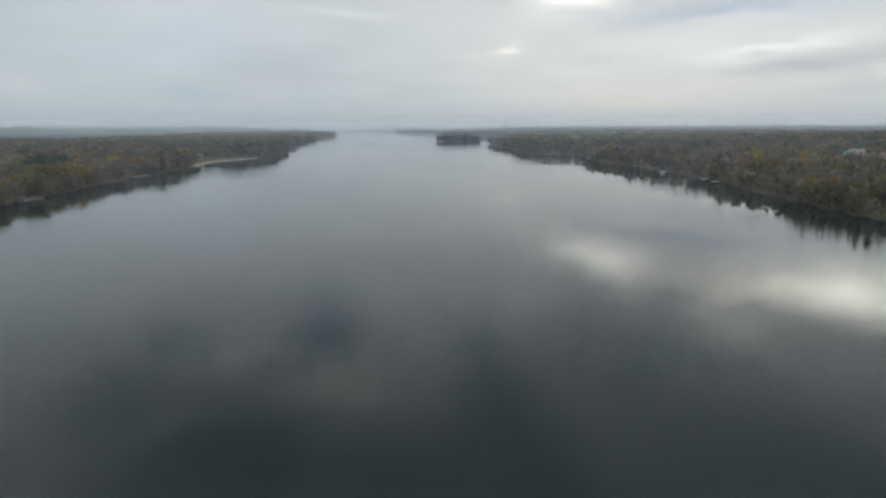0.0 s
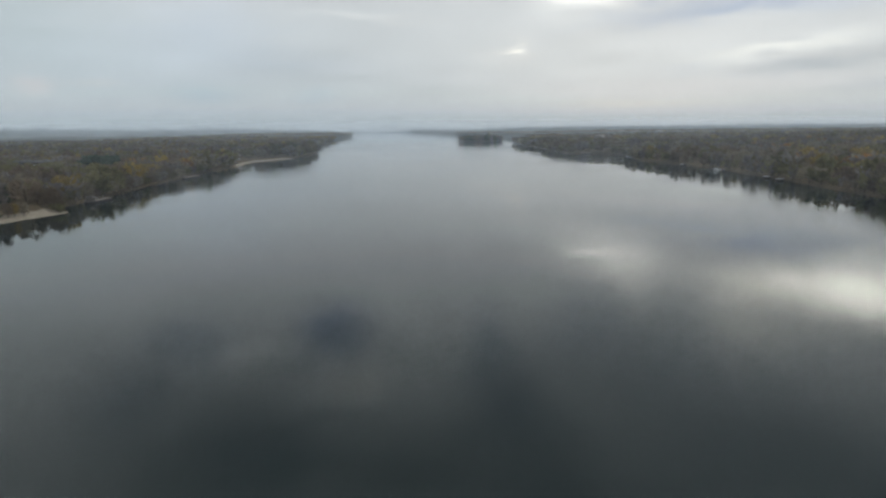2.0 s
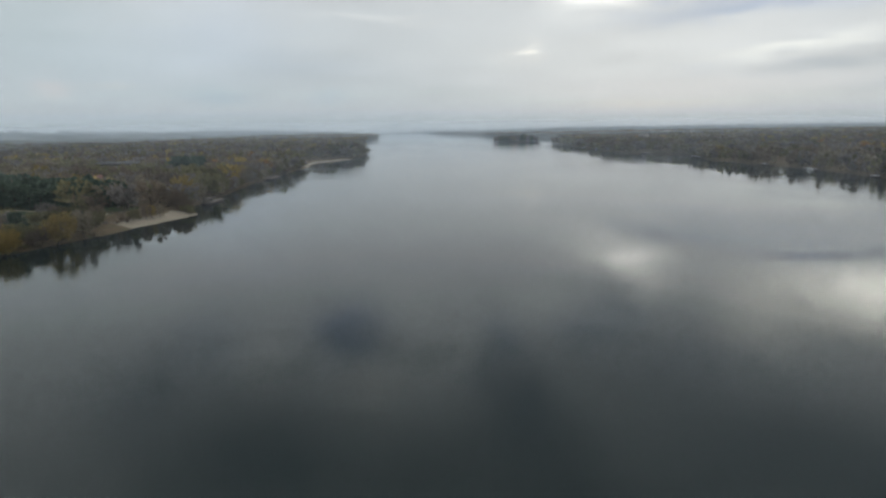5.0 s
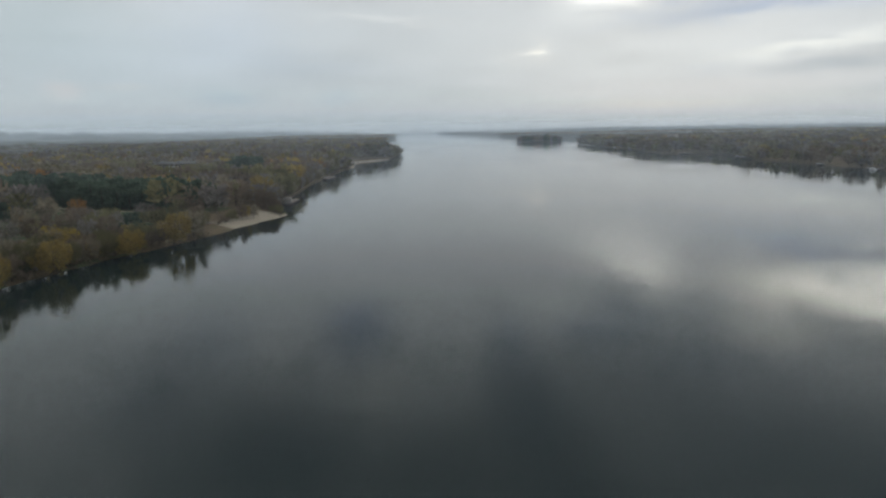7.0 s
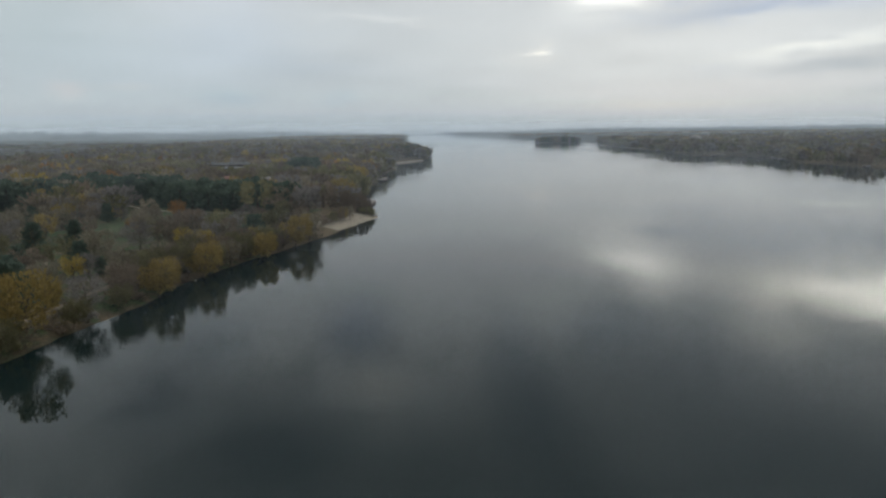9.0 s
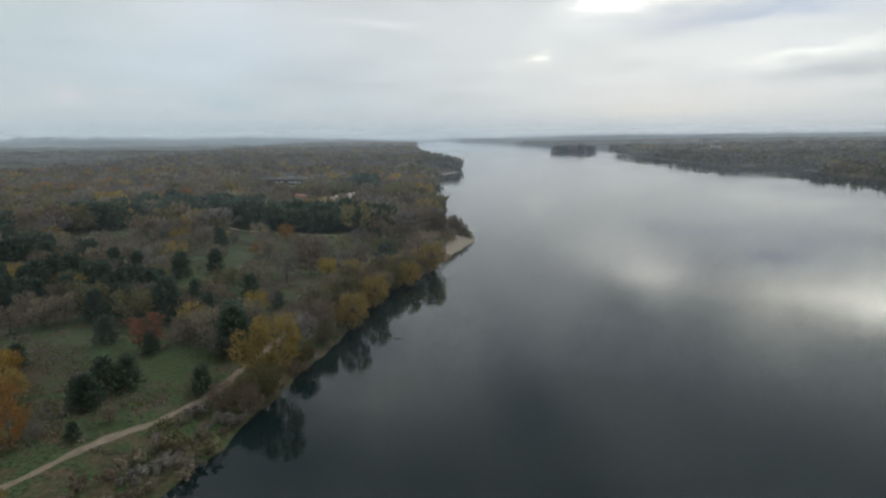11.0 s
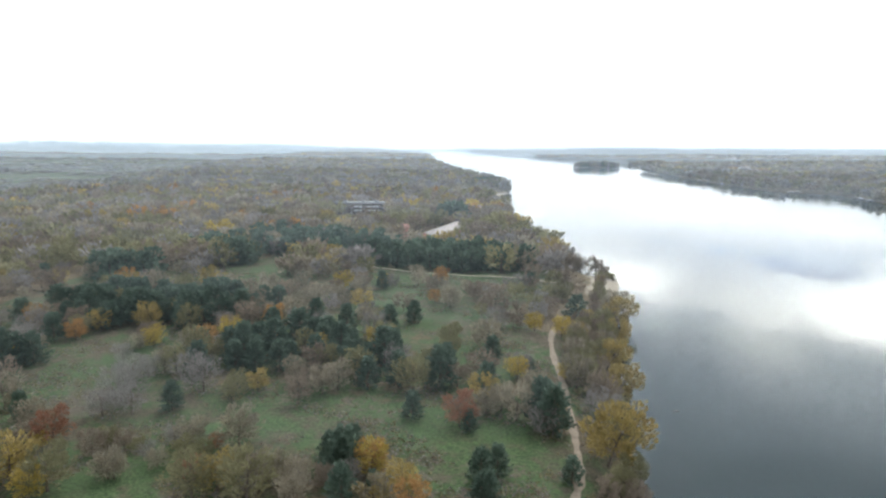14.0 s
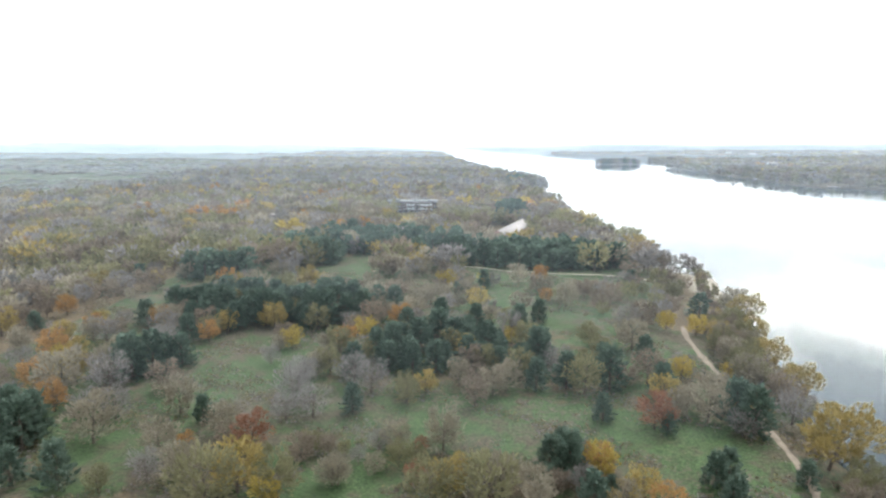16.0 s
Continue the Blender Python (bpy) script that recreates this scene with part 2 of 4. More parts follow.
ROOFING = mottled("pale_roofing", (0.24, 0.215, 0.20), (0.38, 0.345, 0.32), 0.35, bump=0.1)
GREEN_ROOF = mottled("green_sheet", (0.05, 0.22, 0.13), (0.10, 0.34, 0.21), 0.6, bump=0.05)
RED_ROOF = mottled("red_tile", (0.17, 0.085, 0.07), (0.27, 0.145, 0.12), 1.0)
TIMBER = mottled("grey_timber", (0.11, 0.095, 0.08), (0.27, 0.24, 0.21), 2.0)
STEEL = mottled("dull_steel", (0.22, 0.23, 0.24), (0.42, 0.43, 0.44), 2.0, rough=0.5)


def glazing():
    m, tr, bsdf = surface("window_glass", 0.08)
    bsdf.inputs["Base Color"].default_value = (0.02, 0.025, 0.03, 1)
    bsdf.inputs["Specular IOR Level"].default_value = 0.6
    return m


GLASS = glazing()


def water_material():
    m, tr, bsdf = surface("river_water", 0.012)
    bsdf.inputs["Base Color"].default_value = (0.007, 0.0155, 0.016, 1)
    bsdf.inputs["IOR"].default_value = 1.333
    bsdf.inputs["Specular IOR Level"].default_value = 0.5
    p = place(tr)
    wide = tr.nodes.new("ShaderNodeMapping")
    wide.inputs["Scale"].default_value = (0.20, 1.0, 1.0)
    wide.inputs["Rotation"].default_value = (0, 0, radians(-9))
    tr.links.new(p, wide.inputs["Vector"])
    ripple = noise_at(tr, wide.outputs[0], 0.95, 2.0, 0.55, 0.4)
    small = noise_at(tr, wide.outputs[0], 2.3, 1.0, 0.5, 0.2)
    slow = noise_at(tr, wide.outputs[0], 0.07, 2.0, 0.5)
    breath = ramp(tr, noise_at(tr, p, 0.013, 2.0, 0.5, 0.6), [(0.40, 0.15), (0.58, 1.0)], True)
    chop = sums(tr, "ADD", sums(tr, "MULTIPLY", ripple, 0.028), sums(tr, "MULTIPLY", small, 0.016))
    h = sums(tr, "ADD", sums(tr, "MULTIPLY", chop, breath), sums(tr, "MULTIPLY", slow, 0.004))
    bumped(tr, bsdf, h, 1.0, 1.0)
    return m


WATER = water_material()


def ground_material():
    m, tr, bsdf = surface("meadow_ground", 0.95)
    p = place(tr)
    wide, mid, grain = noise_at(tr, p, 0.035, 4.0, 0.6), noise_at(tr, p, 0.22, 5.0, 0.65), noise_at(tr, p, 1.6, 5.0, 0.7)
    green = ramp(tr, grain, [(0.37, (0.014, 0.029, 0.010)), (0.63, (0.064, 0.100, 0.038))])
    dry = ramp(tr, grain, [(0.37, (0.026, 0.022, 0.014)), (0.63, (0.094, 0.079, 0.052))])
    litter = ramp(tr, grain, [(0.3, (0.050, 0.040, 0.024)), (0.7, (0.132, 0.098, 0.058))])
    mixed = sums(tr, "ADD", sums(tr, "MULTIPLY", wide, 0.5), sums(tr, "MULTIPLY", mid, 0.6))
    col = blend(tr, ramp(tr, mixed, [(0.50, 0.0), (0.66, 1.0)], True), green, dry)
    rank = ramp(tr, noise_at(tr, p, 0.55, 3.0, 0.6, 0.8), [(0.50, 0.0), (0.60, 1.0)], True)
    rank = sums(tr, "MULTIPLY", rank, ramp(tr, noise_at(tr, p, 0.045, 2.0, 0.5), [(0.42, 0.15), (0.58, 0.9)], True))
    col = blend(tr, rank, col, ramp(tr, grain, [(0.3, (0.040, 0.033, 0.024)), (0.7, (0.120, 0.098, 0.074))]))
    for name, tone, soft in (("litter", litter, 0.5), ("sand", None, 0.35)):
        att = tr.nodes.new("ShaderNodeAttribute")
        att.attribute_name = name
        f = sums(tr, "ADD", att.outputs["Fac"], sums(tr, "MULTIPLY", sums(tr, "SUBTRACT", mid, 0.5), soft * 1.6))
        f = ramp(tr, f, [(0.4, 0.0), (0.6, 1.0)], True)
        if tone is None:
            tone = ramp(tr, grain, [(0.34, (0.16, 0.137, 0.105)), (0.66, (0.35, 0.31, 0.245))])
        col = blend(tr, f, col, tone)
    tr.links.new(col, bsdf.inputs["Base Color"])
    bumped(tr, bsdf, sums(tr, "ADD", grain, sums(tr, "MULTIPLY", mid, 2.0)), 0.6, 0.25)
    return m


GROUND = ground_material()

# ---------------------------------------------------------------- the lie of the land
# x of the waterline by y, for both banks
LEFT_BANK = [(-265, -600), (-262, 30), (-251.5, 65), (-246.5, 85), (-244.5, 100), (-242.5, 116), (-239.3, 137), (-238, 160), (-233, 180), (-223, 212), (-218, 228), (-215, 243), (-210.5, 257), (-208, 267), (-206.5, 274), (-209, 279), (-214, 283), (-220, 288), (-223, 298), (-224, 320), (-227, 352), (-236, 430), (-241, 500), (-242, 560), (-241, 600), (-250, 655), (-252, 695), (-236, 725), (-226, 755), (-225, 800), (-229, 905), (-240, 930), (-270, 1050), (-325, 1350), (-370, 1700), (-415, 2100), (-450, 2600), (-700, 3500), (-1000, 4600), (-1200, 5600)]
RIGHT_BANK = [(180, -600), (179, 240), (178, 265), (181, 315), (185, 386), (188, 440), (188, 510), (184, 560), (170, 620), (165, 660), (171, 710), (178, 756), (166, 800), (128, 820), (118, 845), (116, 900), (112, 1000), (110, 1100), (106, 1220), (102, 1382), (150, 1430), (205, 1560), (190, 1850), (60, 2300), (-100, 3000), (-250, 3700), (-370, 4500), (-420, 5600)]
ISLE = (38.0, 1560.0, 58.0, 20.0)


def bank(line, y):
    return np.interp(y, [p[1] for p in line], [p[0] for p in line])


def wobble(x, y, size):
    return np.sin(x / size + 1.3 * np.sin(y / size * 0.7)) * np.cos(y / size * 1.1 + 0.8 * np.sin(x / size * 0.6))


def inland(x, y):
    """Metres from the water, on either bank or the isle; negative in the river."""
    ragged = 1.6 * wobble(x * 0 + 3.0, y, 5.0) + 1.0 * wobble(x * 0 + 1.0, y, 2.3)
    left, right = bank(LEFT_BANK, y) - x + ragged * 0.5, x - bank(RIGHT_BANK, y) + ragged
    isle = (1 - np.hypot((x - ISLE[0]) / ISLE[2], (y - ISLE[1]) / ISLE[3])) * ISLE[3]
    return np.maximum(np.maximum(left, right), isle)


def height(x, y):
    x, y = np.asarray(x, float), np.asarray(y, float)
    d = inland(x, y)
    z = np.where(d > 0, 3.0 * (1 - np.exp(-np.maximum(d, 0) / 9.0)), np.maximum(-4.0, 0.22 * d))
    spit = np.exp(-(((x + 212) / 14) ** 2 + ((y - 262) / 24) ** 2))
    z = np.where(d > 0, z * (1 - 0.65 * spit), z)
    rough = 0.25 * wobble(x, y, 9.0) + 0.18 * wobble(x + 40, y + 11, 4.1)
    z = z + np.where(d > 4, rough, 0)
    climb = np.clip((x - bank(RIGHT_BANK, y) - 150) / 750, 0, 1)
    z = z + 30 * climb * climb * (3 - 2 * climb) * np.clip(1.25 - y / 1400, 0.12, 1)
    far = np.clip((y - 3300) / 1500, 0, 1) * np.clip((np.abs(x + 500) - 500) / 900, 0, 1)
    z = z + np.where(x > 0, 12, 29) * far * far * (3 - 2 * far) * (1 + 0.10 * np.sin(x / 310.0) + 0.07 * np.sin(x / 123.0))
    return z


def mesh_from(name, verts, faces, materials, slots=None, smooth=False):
    me = bpy.data.meshes.new(name)
    verts, faces = np.asarray(verts, np.float32), np.asarray(faces, np.int32)
    n, k = faces.shape
    me.vertices.add(len(verts))
    me.vertices.foreach_set("co", verts.ravel())
    me.loops.add(n * k)
    me.loops.foreach_set("vertex_index", faces.ravel())
    me.polygons.add(n)
    me.polygons.foreach_set("loop_start", np.arange(n, dtype=np.int32) * k)
    for m in materials:
        me.materials.append(m)
    if slots is not None:
        me.polygons.foreach_set("material_index", np.asarray(slots, np.int32))
    if smooth:
        me.polygons.foreach_set("use_smooth", np.ones(n, bool))
    me.update(calc_edges=True)
    me.validate()
    return me


def steps(*spans):
    out = []
    for a, b, step in spans:
        out.extend(np.arange(a, b, step))
    return np.array(out + [spans[-1][1]], float)


CLEARINGS = [(-374, 160, 16, 22), (-340, 124, 34, 14), (-300, 119, 34, 11), (-262, 174, 12, 16), (-363, 285, 12, 45), (-300, 222, 14, 14), (-283, 200, 14, 12), (-276, 258, 40, 13), (-400, 112, 30, 16), (-420, 205, 18, 12), (-270, 108, 16, 14), (-330, 90, 20, 8)]


def openness(x, y):
    """1 in the glades and on the meadow, 0 in closed wood."""
    o = np.zeros_like(np.asarray(x, float))
    for cx, cy, rx, ry in CLEARINGS:
        o = np.maximum(o, np.clip(1.6 - np.hypot((x - cx) / rx, (y - cy) / ry) * 1.1, 0, 1))
    return o


def wood_edge(y):
    """x of the wood's western rim; beyond it lies flat, hazy marsh and fallow land."""
    return np.interp(y, [520, 560, 750, 1450, 2700, 4900], [-790, -730, -700, -860, -1010, -1250]) + 14 * np.sin(y / 31.0) + 9 * np.sin(y / 13.0)


def make_ground():
    xs = steps((-5200, -1400, 120), (-1400, -700, 40), (-700, -460, 12), (-460, -190, 3.0), (-190, 90, 20), (90, 240, 5), (240, 700, 20), (700, 5200, 120))
    ys = steps((-600, -40, 40), (-40, 60, 10), (60, 340, 3.0), (340, 1000, 7.5), (1000, 1700, 18), (1700, 2600, 40), (2600, 5600, 120))
    gx, gy = np.meshgrid(xs, ys)
    gz = height(gx, gy)
    w, h = len(xs), len(ys)
    i = (np.arange(h - 1)[:, None] * w + np.arange(w - 1)[None, :]).ravel()
    me = mesh_from("ground", np.stack([gx, gy, gz], -1).reshape(-1, 3), np.stack([i, i + 1, i + w + 1, i + w], 1), [GROUND], smooth=True)
    d = inland(gx, gy)
    sand = np.clip(1.35 - d / 15, 0, 1) * np.clip((gy - 232) / 14, 0, 1) * np.clip((284 - gy) / 5, 0, 1) * (gx < 0)
    sand = np.maximum(sand, 1.2 * np.exp(-((d - 1) / 4.5) ** 2) * np.clip(np.minimum((gy - 590) / 20, (765 - gy) / 20), 0, 1) * (gx < 0))
    sand = np.maximum(sand, np.where((d > -1) & (d < 1.0), 0.28, 0))
    sand = np.maximum(sand, 0.5 * np.exp(-(((gx - 178) / 10) ** 2 + ((gy - 815) / 12) ** 2)))
    wood = 1 - openness(gx, gy)
    wood = np.where((gx > -440) & (gy < 300), wood * 0.45, wood)
    wood = np.where((d < 9) & (d > -2), np.maximum(wood, 0.35), wood)
    wood = np.where((gx < 0) & (gy > 190) & (gy < 300) & (d < 26), np.maximum(wood, 0.62), wood)
    wood = np.where((gy > 540) & (gx < wood_edge(gy) + 10), 0.30, wood)
    for name, values in (("sand", sand), ("litter", wood)):
        me.attributes.new(name, "FLOAT", "POINT").data.foreach_set("value", np.clip(values, 0, 1).ravel().astype(np.float32))
    tagged(new("ground", me), "meadow and leaf-strewn woodland ground with sandy margins", "ground", kind="structure")


make_ground()
river = mesh_from("river", [(-5200, -600, 0), (5200, -600, 0), (5200, 5600, 0), (-5200, 5600, 0)], [(0, 1, 2, 3)], [WATER])
tagged(new("water", river), "calm wide river with faint ripples mirroring clouds", "water", kind="structure")


def haze_sheet_material(name, thick):
    """Haze imitated on a sheet: mostly clear, pale blue, diffuse and translucent, thinning upwards."""
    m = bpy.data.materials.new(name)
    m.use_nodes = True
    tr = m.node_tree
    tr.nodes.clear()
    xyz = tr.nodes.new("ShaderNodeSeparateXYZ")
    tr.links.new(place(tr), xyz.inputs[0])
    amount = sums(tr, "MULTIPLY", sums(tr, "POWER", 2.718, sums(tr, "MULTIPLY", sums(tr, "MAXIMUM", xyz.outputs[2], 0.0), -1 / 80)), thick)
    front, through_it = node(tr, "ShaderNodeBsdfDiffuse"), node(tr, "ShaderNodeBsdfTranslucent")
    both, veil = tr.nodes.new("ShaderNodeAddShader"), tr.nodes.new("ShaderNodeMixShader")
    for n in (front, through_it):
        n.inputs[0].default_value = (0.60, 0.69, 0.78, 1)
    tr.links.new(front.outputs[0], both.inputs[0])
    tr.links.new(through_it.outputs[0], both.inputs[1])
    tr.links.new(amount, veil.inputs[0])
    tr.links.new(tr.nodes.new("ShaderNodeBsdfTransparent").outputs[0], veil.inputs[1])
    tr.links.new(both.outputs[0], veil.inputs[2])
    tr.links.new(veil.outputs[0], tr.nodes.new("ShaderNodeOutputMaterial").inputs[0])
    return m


def haze_sheet(y, thick, drift):
    """One see-through upright sheet across the valley in place of haze, its face uneven."""
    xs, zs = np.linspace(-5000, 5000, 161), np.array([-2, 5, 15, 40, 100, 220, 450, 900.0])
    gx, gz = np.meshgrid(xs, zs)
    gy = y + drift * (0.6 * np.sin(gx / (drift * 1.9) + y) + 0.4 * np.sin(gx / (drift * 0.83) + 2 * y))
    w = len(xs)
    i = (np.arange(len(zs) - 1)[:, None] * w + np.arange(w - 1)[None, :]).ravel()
    me = mesh_from("haze", np.stack([gx, gy, gz], -1).reshape(-1, 3), np.stack([i, i + 1, i + w + 1, i + w], 1), [haze_sheet_material("haze_sheet_veil", thick)], smooth=True)
    tagged(new("haze", me), "pale see-through sheet standing in for haze over the valley", "haze", kind="structure")


# sheets added to imitate distance haze; the nearest ones lift the dark tones
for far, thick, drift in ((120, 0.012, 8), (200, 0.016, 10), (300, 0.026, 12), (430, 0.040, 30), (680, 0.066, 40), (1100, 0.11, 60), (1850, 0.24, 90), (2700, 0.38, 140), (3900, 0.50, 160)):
    haze_sheet(far, thick, drift)


# ---------------------------------------------------------------- trees
rng = np.random.default_rng(7)


def stick(points, radii, sides=5):
    """A tapering limb along points: vertices and quads."""
    points, out, faces = [Vector(p) for p in points], [], []
    for i, (p, r) in enumerate(zip(points, radii)):
        d = (points[min(i + 1, len(points) - 1)] - points[max(i - 1, 0)]).normalized()
        a = d.cross(Vector((0.3, 0.9, 0.1))).normalized()
        b = d.cross(a)
        for s in range(sides):
            t = 2 * math.pi * s / sides
            out.append(p + (a * math.cos(t) + b * math.sin(t)) * r)
    for i in range(len(points) - 1):
        for s in range(sides):
            t = (s + 1) % sides
            faces.append((i * sides + s, i * sides + t, (i + 1) * sides + t, (i + 1) * sides + s))
    return np.array(out, float), np.array(faces, int)


def joined(pieces):
    verts, faces, base = [], [], 0
    for v, f in pieces:
        verts.append(v)
        faces.append(f + base)
        base += len(v)
    return np.concatenate(verts), np.concatenate(faces)


def sprays(centres, size, r, along=None, slim=0.36):
    """Small bent sprays of leaves or twigs (one quad each) at the centres, turned at random or growing along given ways."""
    n = len(centres)
    a = r.normal(size=(n, 3)) if along is None else along
    a = a / np.linalg.norm(a, axis=1)[:, None]
    b = np.cross(a, r.normal(size=(n, 3)))
    b /= np.linalg.norm(b, axis=1)[:, None]
    s = size * r.uniform(0.6, 1.4, (n, 1))
    c = np.cross(a, b) * s * slim * 0.6
    q = np.stack([centres - a * s * 0.6, centres + b * s * slim + c, centres + a * s * 0.6, centres - b * s * slim + c], 1)
    return q.reshape(-1, 3), np.arange(n * 4).reshape(n, 4)


def broadleaf(r, sprays_n, size, lumps_n=24, lean=0.0, spread=0.36, low=0.16, twigs=0, fine=True, slim=0.26):
    """A unit-high broadleaf: trunk and limbs, and a ragged crown of sprays in lumps on the limb ends."""
    top = Vector((lean, r.uniform(-0.05, 0.05), 0.66))
    trunk = [stick([(0, 0, -0.04), (lean * 0.2, 0.01, 0.16), tuple(top * 0.65), tuple(top)], [0.028, 0.02, 0.013, 0.005], 6 if fine else 3)]
    lumps, wood = [], []
    for i in range(lumps_n):
        z = low + 0.10 + (0.80 - low) * (i + 0.5) / lumps_n + r.uniform(-0.04, 0.04)
        wide = spread * max(0.15, math.sin(math.pi * min(1, (z - low * 0.5) / (1.08 - low * 0.5)))) ** 0.7
        ang, out = i * 2.4 + r.uniform(-0.6, 0.6), r.uniform(0.45, 1.05)
        c = np.array([math.cos(ang) * wide * out + lean * z, math.sin(ang) * wide * out, z])
        lumps.append((c, r.uniform(0.09, 0.175)))
        if fine and i % 2 == 0:
            start = np.array(top) * min(1.0, max(0.22, (z - 0.14) / 0.7))
            bend = (start + c) / 2 + (0, 0, -0.03)
            trunk.append(stick([tuple(start), tuple(bend), tuple(c)], [0.010, 0.006, 0.002], 4))
    pick = r.integers(0, len(lumps), sprays_n)
    c = np.array([lumps[k][0] for k in pick])
    rad = np.array([lumps[k][1] for k in pick])[:, None]
    ways = r.normal(size=(sprays_n, 3))
    ways /= np.linalg.norm(ways, axis=1)[:, None]
    c = c + ways * rad * r.uniform(0.25, 1.0, (sprays_n, 1)) ** 0.5
    grow = 1.5 * (c - (lean * 0.5, 0, 0.30)) / spread + 0.5 * ways + (0, 0, 0.7) + r.normal(0, 0.5, (sprays_n, 3))
    c[:, 2] = np.clip(c[:, 2], low * 0.7, 1.0)
    for _ in range(twigs):
        m, rd = lumps[r.integers(len(lumps))]
        p = m + r.normal(0, rd * 0.5, 3)
        q = p + r.normal(0, 0.06, 3) + (0, 0, 0.08)
        wood.append(stick([tuple(p), tuple((p + q) / 2 + r.normal(0, 0.012, 3)), tuple(q)], [0.004, 0.003, 0.001], 3))
    return trunk[0], joined(trunk[1:] + wood) if fine else None, sprays(c, size, r, grow, slim)


def pine(r, sprays_n, size, slim=0.40, fine=True):
    """A unit-high young pine: dense dark whorls, uneven outline."""
    trunk = [stick([(0, 0, -0.04), (0.01, 0, 0.4), (0, 0.01, 0.95)], [0.028, 0.02, 0.004], 6)]
    cs = []
    whorls = 14
    for w in range(whorls):
        z = 0.10 + 0.82 * w / (whorls - 1)
        reach = slim * (1 - z) ** 0.55 * min(1, 0.55 + 2.2 * z) * r.uniform(0.85, 1.15) + 0.03
        for k in range(5):
            ang = k * 1.2566 + w * 0.7 + r.uniform(-0.3, 0.3)
            rr = reach * r.uniform(0.75, 1.15)
            end = np.array([math.cos(ang) * rr, math.sin(ang) * rr, z + 0.05])
            if fine and k % 2 == 0 and w < 9:
                trunk.append(stick([(0, 0, z), tuple(end * 0.6 + np.array([0, 0, z * 0.4])), tuple(end)], [0.008, 0.005, 0.002], 3))
            cs.append((np.array([0, 0, z]), end))
    pick = r.integers(0, len(cs), sprays_n)
    t = r.uniform(0.25, 1.05, (sprays_n, 1)) ** 0.6
    a, b = np.array([c[0] for c in cs])[pick], np.array([c[1] for c in cs])[pick]
    c = a + (b - a) * t + r.normal(0, 0.025, (sprays_n, 3))
    grow = c * (3.0, 3.0, 0.0) + (0, 0, 0.55) + r.normal(0, 0.35, (sprays_n, 3))
    return trunk[0], joined(trunk[1:]) if fine else None, sprays(c, size, r, grow, 0.30)


def shrub(r, sprays_n, size):
    lumps = [(np.array([r.normal(0, 0.38), r.normal(0, 0.38), r.uniform(0.25, 0.7)]), r.uniform(0.2, 0.36)) for _ in range(7)]
    pick = r.integers(0, 7, sprays_n)
    ways = r.normal(size=(sprays_n, 3))
    ways /= np.linalg.norm(ways, axis=1)[:, None]
    c = np.array([lumps[k][0] for k in pick]) + ways * np.array([lumps[k][1] for k in pick])[:, None] * r.uniform(0.3, 1, (sprays_n, 1))
    c[:, 2] = np.abs(c[:, 2])
    stems = [stick([(0, 0, -0.06), tuple(l * 0.5), tuple(l)], [0.03, 0.018, 0.006], 4) for l, _ in lumps]
    return stems[0], joined(stems[1:]), sprays(c, size, r)


def shapes(kind, n, count, size, **more):
    return [kind(np.random.default_rng(100 + i), count, size, **more) for i in range(n)]


NEAR = {"broad": shapes(broadleaf, 4, 980, 0.068, twigs=12, slim=0.22), "bare": shapes(broadleaf, 3, 900, 0.090, lumps_n=28, twigs=20, slim=0.075), "pine": shapes(pine, 3, 1150, 0.077), "shrub": shapes(shrub, 2, 260, 0.15)}
NEAR["willow"] = shapes(broadleaf, 2, 2600, 0.050, lumps_n=30, lean=0.22, spread=0.46, twigs=24, slim=0.24)
MID = {"broad": shapes(broadleaf, 6, 200, 0.138, lumps_n=18, fine=False, slim=0.22), "pine": shapes(pine, 3, 170, 0.155, fine=False)}
FAR = {"broad": shapes(broadleaf, 5, 66, 0.205, lumps_n=14, fine=False, slim=0.30), "pine": shapes(pine, 1, 50, 0.26, fine=False)}
LAST = {"broad": shapes(broadleaf, 4, 26, 0.29, lumps_n=8, fine=False, slim=0.42), "pine": shapes(pine, 1, 24, 0.34, fine=False)}


def tree_maker():
    made = {}

    def plant(form, tone, x, y, h, label, group, wide=1.0, turn=None):
        r = random.Random(hash((round(x), round(y), 5)) & 0xffff)
        k = r.randrange(len(NEAR[form]))
        key = (form, tone, k)
        name = {"pine": "pine_tree", "shrub": "bush", "willow": "willow_tree"}.get(form, "tree")
        z = float(height(x, y))
        turn = r.uniform(0, 360) if turn is None else turn
        m = pose(x, y, z - 0.05, 0, 0, turn)
        if key not in made:
            base = new(name)
            for part_name, (v, f), mat in zip(("trunk", "bough", "crown"), NEAR[form][k], (BARK, BARK, LEAVES[tone])):
                me = mesh_from(name + "_" + part_name, v, f, [mat])
                ob = new(part_name, me)
                ob.parent = base
                if part_name != "trunk":
                    tagged(ob, kind="stuff")
            made[key] = base
            base.matrix_basis = m
            ob = base
        else:
            ob = copy_thing(made[key], m)
        ob.scale = (h * wide, h * wide, h)
        return tagged(ob, label, "bush" if form == "shrub" else "tree", group)

    return plant


plant = tree_maker()

